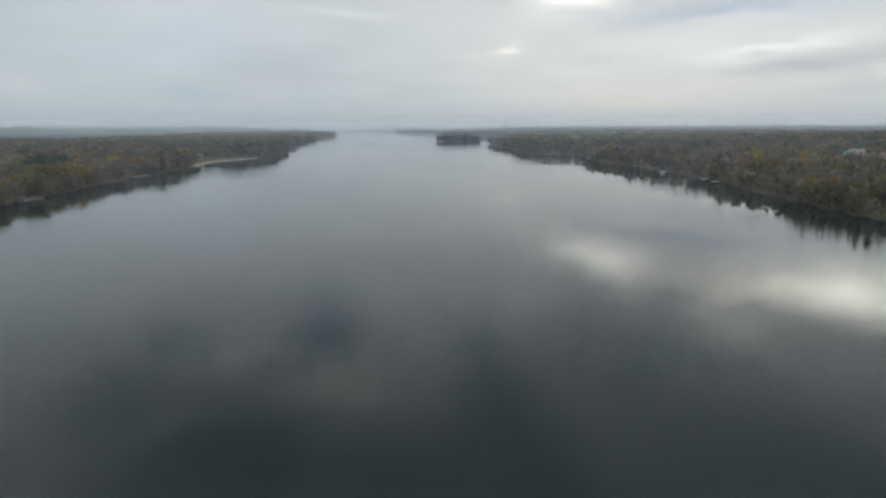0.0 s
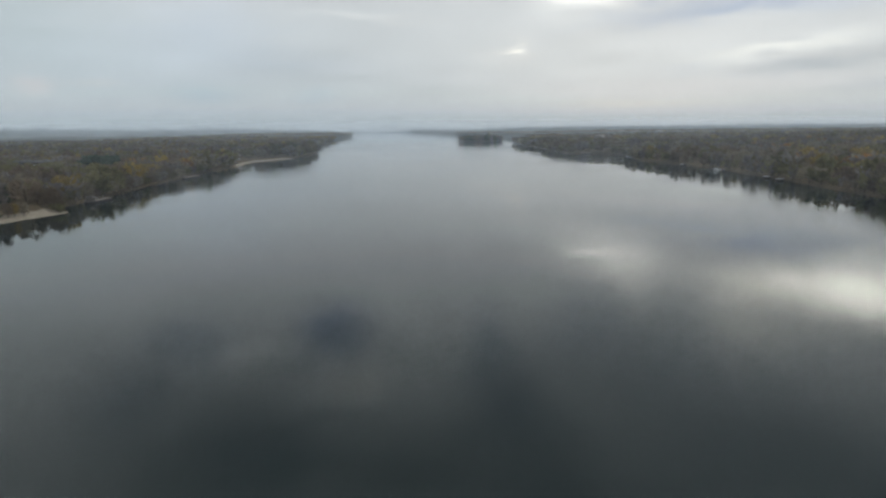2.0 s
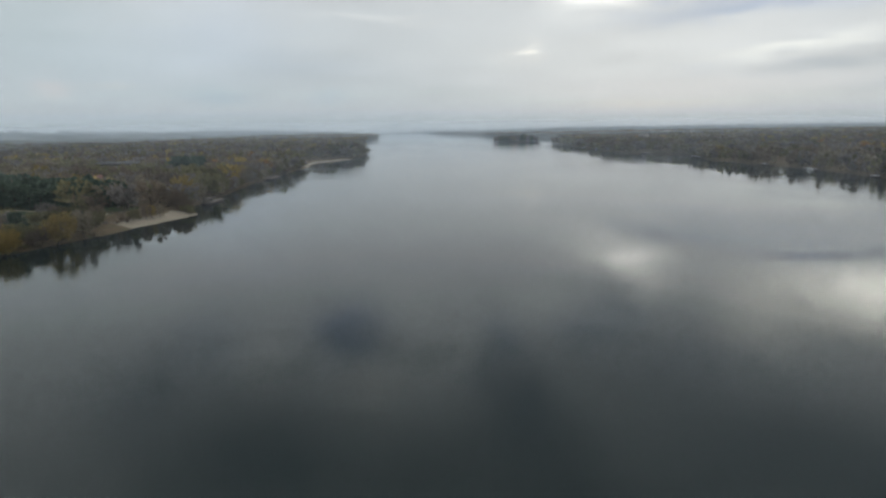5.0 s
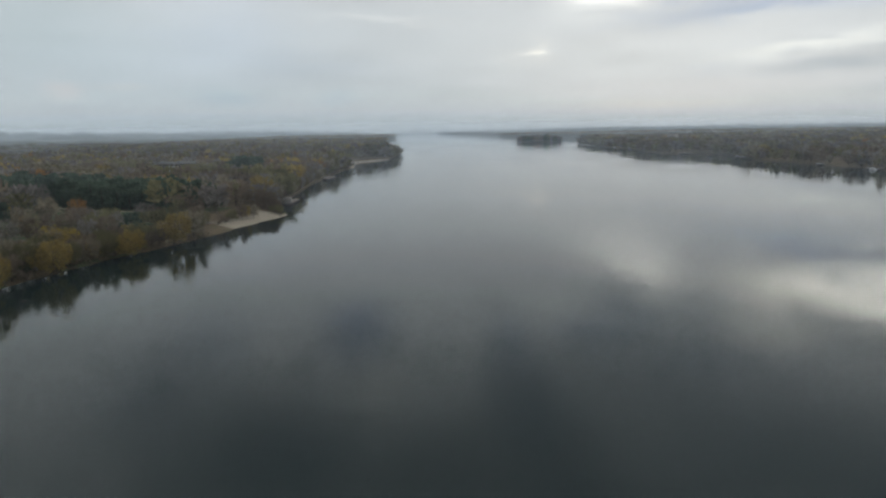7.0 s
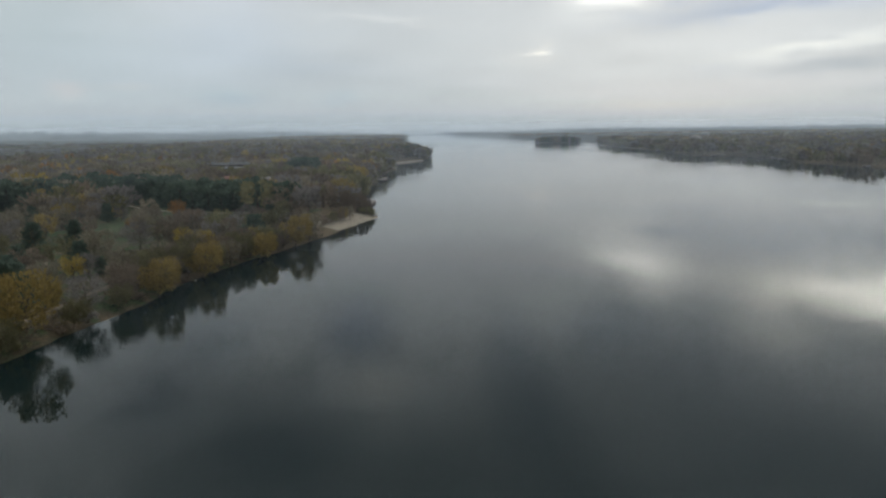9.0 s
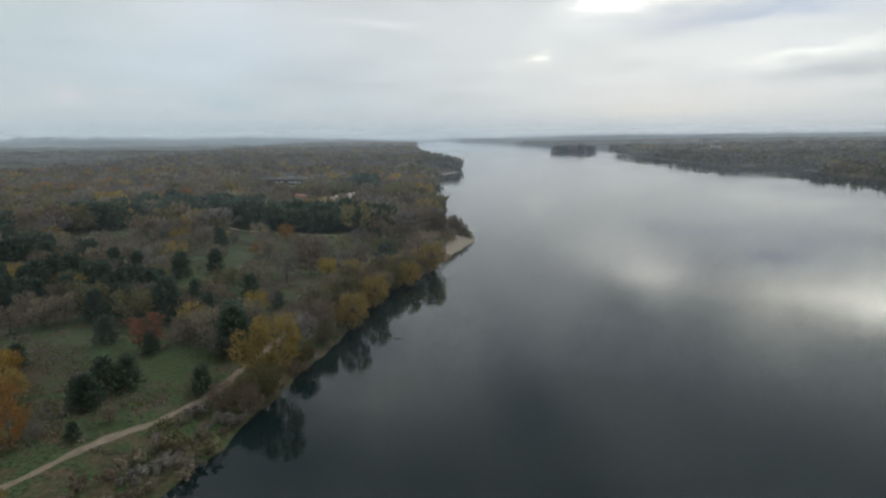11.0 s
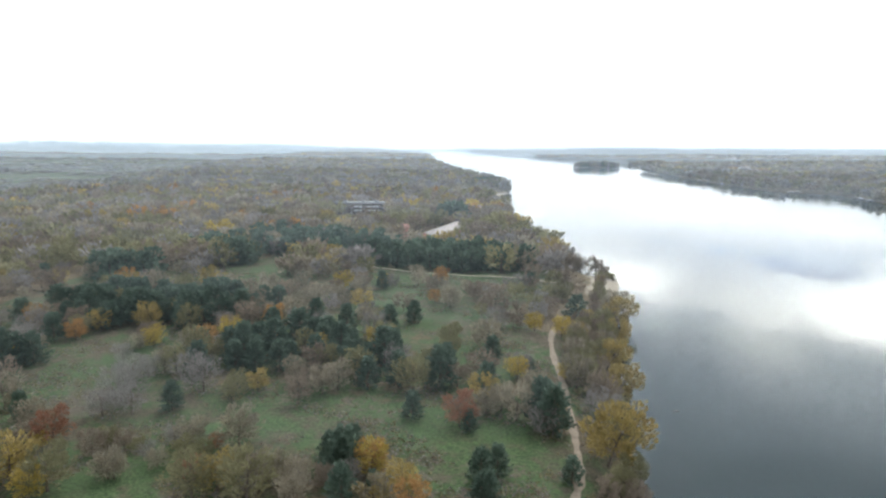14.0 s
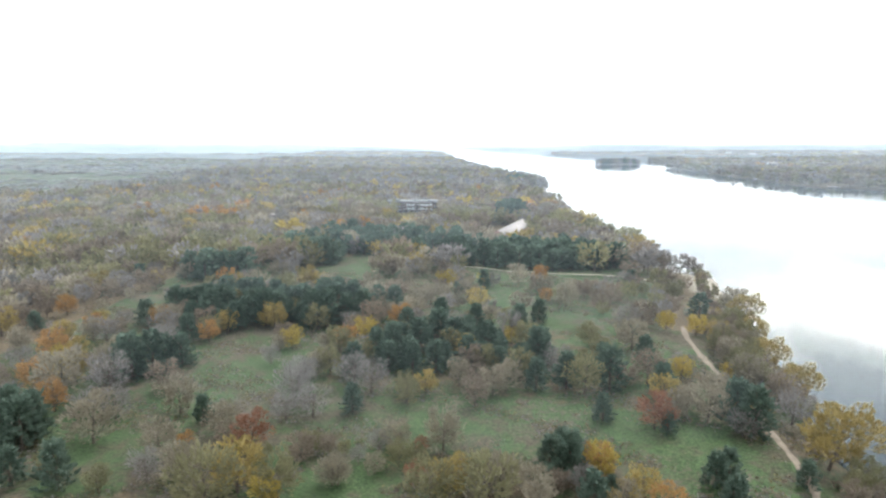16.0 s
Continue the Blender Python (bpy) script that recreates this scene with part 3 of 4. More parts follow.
# x, y, height of the trees that stand out on the near meadow
PINES = [(-394, 143, 11.9), (-389, 150, 9.3), (-398, 147, 10.0), (-391, 147, 11.5), (-386, 152, 9.0), (-367, 122, 6.1), (-380, 96, 9.0), (-389, 97, 7.3), (-337, 127, 6.9), (-341, 149, 8.7), (-334, 155, 7.5), (-298, 107, 6.7), (-295, 104, 9.0), (-268, 105, 6.3), (-270, 97, 6.0), (-255, 105, 5.5), (-258, 127, 10.3), (-256, 123, 10.7), (-273, 122, 5.1), (-285, 126, 6.3), (-267, 162, 7.4), (-269, 140, 8.2), (-258, 156, 4.5), (-280, 143, 10.9), (-290, 143, 9.1)]
PINES_BEHIND = [(-297, 142, 8.2), (-313, 156, 8.3), (-321, 151, 8.4), (-326, 163, 10.5), (-310, 168, 7.7), (-305, 158, 7.3), (-279, 156, 7.3), (-291, 196, 7.5), (-393, 170, 8.9), (-289, 99, 4.0), (-426, 324, 8.6), (-314, 285, 7.7), (-308, 241, 7.6), (-324, 272, 7.3), (-331, 177, 9.8), (-322, 192, 8.7), (-311, 186, 8.5), (-298, 187, 8.5)]
YELLOWS = [(-290, 104, 6.8), (-245, 187, 6.8), (-253, 190, 6.3), (-362, 167, 6.7), (-316, 166, 5.5), (-354, 110, 3.4), (-301, 174, 5.4), (-352, 99, 6.2), (-344, 93, 5.8), (-369, 227, 4.2), (-249, 153, 4.6), (-315, 102, 4.5)]
ORANGES = [(-401, 125, 7.2), (-285, 252, 7.3), (-286, 221, 5.6), (-446, 195, 7.5), (-365, 110, 4.1)]
RUSTS = [(-275, 124, 8.0), (-353, 112, 7.5), (-321, 112, 3.2), (-321, 101, 4.5)]
TANS = [(-315, 144, 6.9), (-304, 141, 7.6), (-263, 128, 8.3), (-404, 132, 11.9), (-384, 112, 10.1), (-352, 166, 5.5), (-337, 194, 6.7), (-347, 200, 5.5), (-355, 193, 6.5), (-222, 217, 10.2), (-307, 100, 6.9), (-302, 99, 5.8), (-361, 100, 7.6), (-280, 214, 8.8), (-327, 215, 8.2), (-314, 223, 8.5), (-362, 193, 7.2), (-268, 171, 9.6), (-334, 100, 5.0)]
GREYS = [(-424, 146, 6.8), (-417, 170, 6.9), (-364, 155, 5.3), (-352, 139, 8.1), (-345, 125, 7.3), (-350, 123, 6.1), (-394, 134, 10.2), (-394, 124, 5.5), (-329, 112, 4.1), (-258, 122, 6.3), (-367, 100, 6.1), (-310, 98, 3.9), (-245, 130, 8.2), (-343, 167, 4.7)]
WILLOWS = [(-247, 113, 12.9), (-238, 145, 9.7), (-236, 164, 9.9), (-229, 188, 8.4), (-224, 206, 11.1)]
FRONT_PINES = [(-293, 93, 8.2), (-295, 104, 7.7), (-295, 114, 5.0), (-291, 83, 7.7), (-271, 103, 6.5), (-271, 96, 5.6)]
FRONT_GOLD = [(-350, 97, 9.3), (-315, 98, 7.3), (-284, 98, 6.0), (-288, 93, 6.4)]
FRONT_OLIVE = [(-353, 92, 10.9), (-318, 95, 8.3), (-309, 95, 9.6), (-343, 96, 7.9), (-306, 102, 4.8)]
FRONT_TAN = [(-317, 113, 8.2), (-301, 94, 5.7), (-288, 93, 6.4), (-335, 100, 5.6), (-369, 108, 7.4)]
FRONT_ORANGE = [(-290, 105, 6.4), (-274, 85, 6.7), (-282, 93, 6.3)]
STANDING = []


def grove(spots, form, tone, label, group, wide=1.0, turn=None):
    for x, y, h in spots:
        plant(form, tone, x, y, h, label, group, wide, turn)
        STANDING.append((x, y, h * 0.33 * wide))


grove(PINES + PINES_BEHIND + FRONT_PINES, "pine", "pine", "young dark green pine standing in rough meadow grass", "meadow pines", 1.0)
grove(YELLOWS, "broad", "yellow", "small tree with bright yellow autumn leaves", "yellow trees", 1.15)
grove(FRONT_GOLD, "broad", "gold", "full tree with dull golden leaves in the meadow", "golden trees", 1.3)
grove(FRONT_OLIVE, "broad", "olive", "bushy tree with yellowish olive leaves", "olive trees", 1.3)
grove(FRONT_TAN, "broad", "tan", "half-bare tree with faded tan autumn leaves", "tan trees", 1.25)
grove(ORANGES + FRONT_ORANGE, "broad", "orange", "small tree with orange autumn leaves", "orange trees", 1.15)
grove(RUSTS, "broad", "rust", "small tree with rust-red autumn leaves", "red trees", 1.2)
grove(TANS, "broad", "tan", "half-bare tree with faded tan autumn leaves", "tan trees", 1.2)
grove(GREYS, "bare", "grey", "bare grey-twigged tree on the meadow", "bare trees", 1.35)
grove(WILLOWS, "willow", "gold", "leaning willow with yellowing leaves on the river bank", "bank willows", 1.0, 0)


def free(x, y, r):
    if STANDING:
        s = np.array(STANDING)
        if (np.hypot(s[:, 0] - x, s[:, 1] - y) < (s[:, 2] + r) * 0.75).any():
            return False
    return True


TRACK_LINE = [(-285, 50), (-268, 75), (-262, 87), (-257, 96), (-253, 107), (-251, 130), (-250, 151), (-250, 168), (-249, 183), (-246, 196)]
CROSS_LINE = [(-345, 306), (-330, 295), (-314, 282), (-297, 273), (-272, 269), (-251, 266), (-236, 258)]


def off_track(x, y, gap=2.6):
    for line in (TRACK_LINE, CROSS_LINE):
        p = np.array(line, float)
        a, b = p[:-1], p[1:]
        t = np.clip((((x, y) - a) * (b - a)).sum(1) / ((b - a) ** 2).sum(1), 0, 1)
        if np.hypot(*((a + (b - a) * t[:, None]) - (x, y)).T).min() < gap:
            return False
    return True


# pine belts: x, y, half width, half depth
BELTS = [(-382, 198, 31, 18), (-350, 204, 12, 8), (-276, 288, 36, 13), (-330, 310, 24, 22), (-385, 290, 12, 10), (-372, 330, 34, 26), (-405, 300, 10, 10), (-288, 446, 11, 15), (-315, 160, 26, 12), (-405, 110, 10, 6), (-250, 830, 20, 20), (-420, 255, 16, 8)]
# tree-free boxes: house plots, and openings cut so the camera sees the houses
HOUSE_GAPS = [(-301, 334, 12, 14), (-446, 398, 8, 10), (-362, 496, 22, 12), (-352, 452, 19, 36), (-291, 372, 13, 34), (-315, 376, 8, 16), (-450, 416, 8, 12), (-271, 496, 9, 12), (-271, 688, 12, 14), (390, 545, 36, 50)]
FIELDS = [(-1000, 930, 260, 55), (-620, 520, 60, 20), (-1500, 1500, 400, 70), (-700, 1900, 300, 60), (700, 1500, 150, 60), (900, 2300, 400, 80), (1500, 1700, 300, 120)]


def in_belt(x, y):
    return any(((x - a) / p) ** 2 + ((y - b) / q) ** 2 < 1 for a, b, p, q in BELTS)


def in_house_gap(x, y):
    return any(abs(x - a) < p and abs(y - b) < q for a, b, p, q in HOUSE_GAPS)


def in_field(x, y):
    return any(((x - a) / p) ** 2 + ((y - b) / q) ** 2 < 1 for a, b, p, q in FIELDS)


def shade_of(r, x, y):
    """The autumn colour of a wood tree: patches of one kind with others strewn in."""
    drift = math.sin(x / 37.0 + 2 * math.sin(y / 61.0)) + 0.8 * math.sin(y / 29.0 + x / 83.0)
    roll = r.random() + 0.17 * drift
    for limit, tone in ((0.25, "olive"), (0.43, "grey"), (0.64, "brown"), (0.83, "tan"), (0.935, "gold"), (0.955, "yellow"), (1.0, "orange")):
        if roll < limit:
            return tone
    return "tan"


LABELS = {"gold": "tree with dull golden autumn leaves", "olive": "tree with olive-green thinning autumn leaves", "grey": "bare grey-twigged tree at the wood's edge", "brown": "half-bare tree with dull brown leaves", "tan": "half-bare tree with faded tan leaves", "yellow": "small tree with bright yellow autumn leaves", "orange": "small tree with orange autumn leaves", "rust": "small tree with rust-red autumn leaves", "pine": "dark green pine in a dense belt"}


EDGE_WOOD = []


def strew_near():
    """Single trees of the near bank between the marked ones."""
    r = random.Random(11)
    placed = 0
    # the wooded strip along the water
    for y in np.arange(60, 262, 3.1):
        for k in range(3):
            x = float(bank(LEFT_BANK, y)) - (0.3, 3.2, 7.5)[k] - r.uniform(0, 2.2)
            if not off_track(x, y, 3.0) or (y > 224 and k < 2) or not free(x, y, 1.6):
                continue
            if y < 100 or r.random() < 0.42:
                plant("shrub", r.choice(["brown", "grey", "olive", "tan"]), x, y, r.uniform(1.4, 2.8), "low leafless bush on the river bank", "bank bushes")
            else:
                tone = r.choice(["olive", "tan", "olive", "brown", "brown", "gold"])
                h = r.uniform(5, 9.5) * (0.68 if y > 200 else 1)
                plant("willow" if tone == "olive" else "broad", tone, x, y, h, LABELS[tone], "bank trees", 1.0, 0 if tone == "olive" else None)
                STANDING.append((x, y, h * 0.26))
    # dense pine belts
    for cx, cy, rx, ry in BELTS:
        if cy + ry > 262:
            continue
        for gx in np.arange(cx - rx, cx + rx, 4.6):
            for gy in np.arange(cy - ry, cy + ry, 4.6):
                x, y = gx + r.uniform(-1.4, 1.4), gy + r.uniform(-1.4, 1.4)
                if ((x - cx) / rx) ** 2 + ((y - cy) / ry) ** 2 < 1 and free(x, y, 0.8) and r.random() < (0.86 if cy > 180 else 0.55):
                    h = r.uniform(6.5, 12.0)
                    if r.random() < 0.14:
                        tone = r.choice(["tan", "gold", "olive", "brown"])
                        plant("broad", tone, x, y, h * 0.9, LABELS[tone], "near wood", 1.1)
                    else:
                        plant("pine", "pine", x, y, h, LABELS["pine"], "pine belts", r.uniform(0.9, 1.15))
                    STANDING.append((x, y, h * 0.14))
    tries = 0
    while placed < 330 and tries < 12000:
        tries += 1
        x, y = r.uniform(-455, -226), 60 + 200 * r.random() ** 1.05
        if x > float(bank(LEFT_BANK, y)) - 12 or not off_track(x, y, 3.2):
            continue
        if in_belt(x, y):
            continue
        if r.random() < float(openness(np.array(x), np.array(y))) * 0.985:
            continue
        h = r.uniform(4.5, 9.0)
        if y < 112:
            h *= 0.62
        if not free(x, y, h * 0.3):
            continue
        tone = "pine" if r.random() < 0.05 else shade_of(r, x, y)
        form = "pine" if tone == "pine" else "bare" if tone == "grey" else "broad"
        if y > 190:
            EDGE_WOOD.append((x, y, h, h * 1.25, tone))
        else:
            plant(form, tone, x, y, h, LABELS[tone], "near wood", 1.25 if form != "pine" else 1.15)
        STANDING.append((x, y, h * 0.3))
        placed += 1


strew_near()
SPIT = [(-226, 295, 9.0), (-223.5, 290, 9.5), (-221, 286.5, 8.0), (-217.5, 283, 9.5), (-214.5, 280.5, 8.5), (-212, 278, 6.0), (-224, 286, 6.0)]
grove(SPIT, "broad", "brown", "slender half-bare tree on the sandy spit", "spit trees", 0.7)
for x, y, h in ((-211.5, 276, 3.6), (-214, 278.5, 4.2), (-209.5, 274.5, 2.4)):
    plant("shrub", "olive", x, y, h, "rounded dull green bush at the tip of the sand", "spit bushes")
for x, y in ((-211, 277), (-213, 279), (-216, 281), (-219, 284), (-222, 288), (-226, 287), (-229, 280)):
    plant("shrub", "brown", x, y, 1.6, "low dark bush at the edge of the sand", "spit bushes")

TONES = list(LEAVES)


def woods(name, label, spots, forms, r, last=None):
    """One wood of very many trees, joined: spots of x, y, height, width, tone."""
    verts, faces, slots, casts, base = [], [], [], [], 0
    for x, y, h, w, tone in spots:
        form = "pine" if tone == "pine" else "broad"
        kinds = (last if last and y > 1150 else forms)[form]
        stem, limbs, (cv, cf) = kinds[int(r.integers(len(kinds)))]
        tv, tf = joined([stem, limbs]) if limbs else stem
        a, own = r.uniform(0, 6.283), r.uniform(-0.28, 0.34)
        turn = np.array([[math.cos(a), -math.sin(a), 0], [math.sin(a), math.cos(a), 0], [0, 0, 1]])
        scale, shift = np.array([w, w, h]), np.array([x, y, float(height(x, y)) - 0.1])
        for v, f, s in ((tv, tf, len(TONES)), (cv, cf, TONES.index(tone))):
            verts.append((v * scale) @ turn.T + shift)
            faces.append(f + base)
            slots.append(np.full(len(f), s))
            casts.append(np.full(len(v), own, np.float32))
            base += len(v)
    me = mesh_from(name, np.concatenate(verts), np.concatenate(faces), list(LEAVES.values()) + [BARK], np.concatenate(slots))
    me.attributes.new("cast", "FLOAT", "POINT").data.foreach_set("value", np.concatenate(casts))
    return tagged(new(name, me), label, "woodland", kind="stuff")


def wood_spots(side, y0, y1, seed, gap):
    """Tree places of one bank between two distances; sparser and wider the farther off."""
    r = random.Random(seed)
    y, out = y0, []
    while y < y1:
        step = gap(y)
        line = LEFT_BANK if side < 0 else RIGHT_BANK
        edge = float(bank(line, y))
        reach = (335 + 0.83 * y) if side < 0 else (40 + 0.76 * y)
        first = 1.5
        for row in range(0, int(abs(side * reach - edge) / step) + 1):
            x = edge + side * (first + (row + r.uniform(-0.45, 0.45)) * step + step * 0.3)
            yy = y + r.uniform(-0.5, 0.5) * step
            d = float(inland(np.array(x), np.array(yy)))
            if d < 1.5:
                continue
            out.append((x, yy, d, step, r))
        y += step
    return out


def left_woods():
    r = random.Random(5)
    spots = []
    for x, y, d, step, rr in wood_spots(-1, 258, 520, 21, lambda y: 9.4):
        if in_house_gap(x, y) or not off_track(x, y, 3.0):
            continue
        if openness(np.array(x), np.array(y)) > 0.5 and not in_belt(x, y):
            continue
        if y < 292 and x > -232:
            continue
        if x > -455 and y < 262:
            continue
        h = rr.uniform(8.5, 14.0)
        if in_belt(x, y):
            continue
        tone = shade_of(rr, x, y)
        spots.append((x, y, h, h * rr.uniform(1.15, 1.6), tone))
    for cx, cy, rx, ry in BELTS:
        for gx in np.arange(cx - rx, cx + rx, 4.8):
            for gy in np.arange(cy - ry, cy + ry, 4.8):
                x, y = gx + r.uniform(-1.5, 1.5), gy + r.uniform(-1.5, 1.5)
                if cy + ry > 262 and ((x - cx) / rx) ** 2 + ((y - cy) / ry) ** 2 < 1 and off_track(x, y, 3) and not in_house_gap(x, y):
                    h, roll = r.uniform(8.0, 13.0) * (1.3 if cy == 446 else 1), r.random()
                    if cy in (310, 330) and roll < 0.5:
                        if roll < 0.22:
                            spots.append((x, y, h * 0.9, h * r.uniform(1.0, 1.3), r.choice(["tan", "brown", "gold", "grey"])))
                        continue
                    spots.append((x, y, h, h * r.uniform(1.0, 1.3), "pine"))
    for x, y, d, step, rr in wood_spots(-1, 88, 258, 22, lambda y: 7.6):
        if x < -455:
            h = rr.uniform(6, 10)
            spots.append((x, y, h, h * rr.uniform(1.15, 1.6), shade_of(rr, x, y)))
    return spots


def far_left():
    spots = []
    for x, y, d, step, rr in wood_spots(-1, 520, 4900, 23, lambda y: 7.2 + y * 0.0100):
        if in_house_gap(x, y) or in_field(x, y) or (598 < y < 748 and d < 11):
            continue
        out = float(wood_edge(y)) - x
        if out > 0:
            hedge = abs(math.sin(y / 88.0 + x / 900.0)) < 0.05 or abs(math.sin(x / 140.0 + y / 700.0)) < 0.03
            if rr.random() > (0.8 if hedge else 0.6 if out < 60 else 0.34):
                continue
            h = rr.uniform(1.6, 3.6) if out > 60 and not hedge else rr.uniform(4, 7)
            spots.append((x, y, h, max(h * 1.6, step * 1.7), rr.choice(["brown", "grey", "grey", "olive"])))
            continue
        h = rr.uniform(8.5, 13.5) * (1.12 if d < 25 else 1)
        tone = "pine" if in_belt(x, y) else shade_of(rr, x, y)
        if y > 650 and tone in ("yellow", "orange"):
            tone = "gold" if rr.random() < 0.6 else "tan"
        spots.append((x, y, h, max(h * rr.uniform(1.15, 1.65), step * 1.35), tone))
    return spots


def far_right():
    spots = []
    for x, y, d, step, rr in wood_spots(1, 200, 4900, 24, lambda y: 10.2 + y * 0.0115):
        if in_house_gap(x, y) or in_field(x, y):
            continue
        h = rr.uniform(8.5, 14.0)
        tone = shade_of(rr, x, y)
        spots.append((x, y, h, max(h * rr.uniform(1.15, 1.65), step * 1.35), "olive" if tone == "yellow" and rr.random() < 0.7 else tone))
    return spots


def waterside(side, y0, y1, seed, tall):
    """The close row of trees and bushes that overhangs the water."""
    rr = random.Random(seed)
    y, out = y0, []
    while y < y1:
        line = LEFT_BANK if side < 0 else RIGHT_BANK
        x = float(bank(line, y)) + side * rr.uniform(0.2, 2.8)
        if float(inland(np.array(x), np.array(y))) > 0.3 and not (side < 0 and (y < 300 or 596 < y < 750)) and not (side > 0 and 803 < y < 822):
            h = rr.uniform(*tall)
            out.append((x, y, h, h * rr.uniform(0.95, 1.3), rr.choice(["brown", "grey", "olive", "tan", "olive"])))
        y += rr.uniform(0.35, 0.8) * tall[1] * (0.8 + y / 1800)
    return out


def isle_wood():
    rr = random.Random(31)
    out = []
    for _ in range(150):
        a, b = rr.uniform(0, 6.283), rr.random() ** 0.5 * 0.97
        x, y = ISLE[0] + math.cos(a) * b * ISLE[2], ISLE[1] + math.sin(a) * b * ISLE[3]
        h = rr.uniform(9, 20) * (1 - 0.35 * b)
        out.append((x, y, h, h * 0.95, rr.choice(["olive", "brown", "grey", "pine"])))
    return out


pick = np.random.default_rng(3)
EDGE = {"broad": shapes(broadleaf, 5, 560, 0.090, lumps_n=24, fine=False, slim=0.18), "pine": shapes(pine, 2, 420, 0.1, fine=False)}
woods("woods", "mixed autumn wood of brown, tan and olive trees with pines", left_woods() + waterside(-1, 300, 520, 41, (4, 10)), MID, pick)
woods("edge_woods", "half-bare tan and grey trees at the meadow edge", EDGE_WOOD, EDGE, pick)
woods("far_woods", "wide brown autumn forest reaching to the hazy horizon", far_left() + waterside(-1, 520, 2600, 42, (6, 12)), FAR, pick, LAST)
woods("far_bank_woods", "brown and olive autumn woods on the far river bank", far_right() + waterside(1, 200, 2600, 43, (5, 12)), FAR, pick, LAST)
woods("isle_woods", "dark clump of trees covering a small river isle", isle_wood(), MID, pick)


def ribbon(name, line, width, material, label):
    """A worn track that follows the ground, with uneven edges."""
    p = np.array(line, float)
    d = np.r_[0, np.cumsum(np.hypot(*np.diff(p, axis=0).T))]
    s = np.arange(0, d[-1], 1.0)
    x, y = np.interp(s, d, p[:, 0]), np.interp(s, d, p[:, 1])
    k = np.ones(9) / 9
    x[4:-4], y[4:-4] = np.convolve(x, k, "valid"), np.convolve(y, k, "valid")
    tx, ty = np.gradient(x), np.gradient(y)
    n = np.hypot(tx, ty)
    verts, cols = [], 7
    for i in range(len(s)):
        for c in range(cols):
            u = c / (cols - 1) - 0.5
            w = width * (1 + 0.25 * math.sin(s[i] * 0.31) + 0.15 * math.sin(s[i] * 1.3 + c))
            px, py = x[i] - ty[i] / n[i] * u * w, y[i] + tx[i] / n[i] * u * w
            rut = 0.05 - 0.07 * math.exp(-((abs(u) - 0.28) / 0.1) ** 2) - 0.10 * (abs(u) > 0.45)
            verts.append((px, py, float(height(px, py)) + 0.05 + rut))
    i = (np.arange(len(s) - 1)[:, None] * cols + np.arange(cols - 1)[None, :]).ravel()
    me = mesh_from(name, verts, np.stack([i, i + 1, i + cols + 1, i + cols], 1), [material], smooth=True)
    return tagged(new(name, me), label, "path", kind="structure")


ribbon("path_1", TRACK_LINE, 1.6, TRACK, "bare sandy dirt track worn along the river bank")
ribbon("path_2", CROSS_LINE, 1.2, SAND, "pale narrow footpath crossing the grass")


def meadow_weeds():
    """Dry tufts and tall weeds all over the open ground, far too many to count."""
    r = np.random.default_rng(17)
    n = 90000
    x, y = r.uniform(-450, -232, n), 84 + 182 * r.random(n) ** 1.3
    patch = wobble(x, y, 7.0) + 0.7 * wobble(x + 9, y * 1.3, 3.1) + r.normal(0, 0.25, n)
    keep = (patch > 0.45) & (x < bank(LEFT_BANK, y) - 3)
    x, y = x[keep], y[keep]
    keep = np.array([off_track(a, b, 1.4) for a, b in zip(x, y)])
    x, y = x[keep], y[keep]
    tall = r.uniform(0.15, 0.55, len(x))
    c = np.stack([x, y, height(x, y) + tall * 0.5], 1)
    c = np.repeat(c, 3, 0) + r.normal(0, 0.22, (len(x) * 3, 3)) * (1, 1, 0.3)
    v, f = sprays(c, 0.36, r)
    slot = np.repeat(r.integers(0, 3, len(x)), 3)
    me = mesh_from("weeds", v, f, [LEAVES["brown"], LEAVES["olive"], LEAVES["grey"]], slot)
    tagged(new("weeds", me), "dry brown and olive weed tufts over the meadow", "weeds", kind="stuff")


meadow_weeds()

# ---------------------------------------------------------------- buildings, landing stages, small things
BOX = [(0, 3, 2, 1), (4, 5, 6, 7), (0, 1, 5, 4), (1, 2, 6, 5), (2, 3, 7, 6), (3, 0, 4, 7)]


def box(x0, x1, y0, y1, z0, z1):
    return np.array([(x0, y0, z0), (x1, y0, z0), (x1, y1, z0), (x0, y1, z0), (x0, y0, z1), (x1, y0, z1), (x1, y1, z1), (x0, y1, z1)], float), np.array(BOX)


def part(name, shape, material, parent, label=""):
    v, f = shape
    ob = new(name, mesh_from(name, v, f, [material]))
    ob.parent = parent
    return tagged(ob, label)


def thing(name, x, y, z, turn, label, category, group=""):
    ob = new(name)
    ob.matrix_basis = pose(x, y, z, 0, 0, turn)
    return tagged(ob, label, category, group)


def roof_slab(x0, x1, y0, y1, z0, z1, thick=0.18):
    """A sloping slab, low edge at y0, z0 and high edge at y1, z1."""
    v = np.array([(x0, y0, z0), (x1, y0, z0), (x1, y1, z1), (x0, y1, z1)], float)
    return np.concatenate([v, v + (0, 0, thick)]), np.array(BOX)


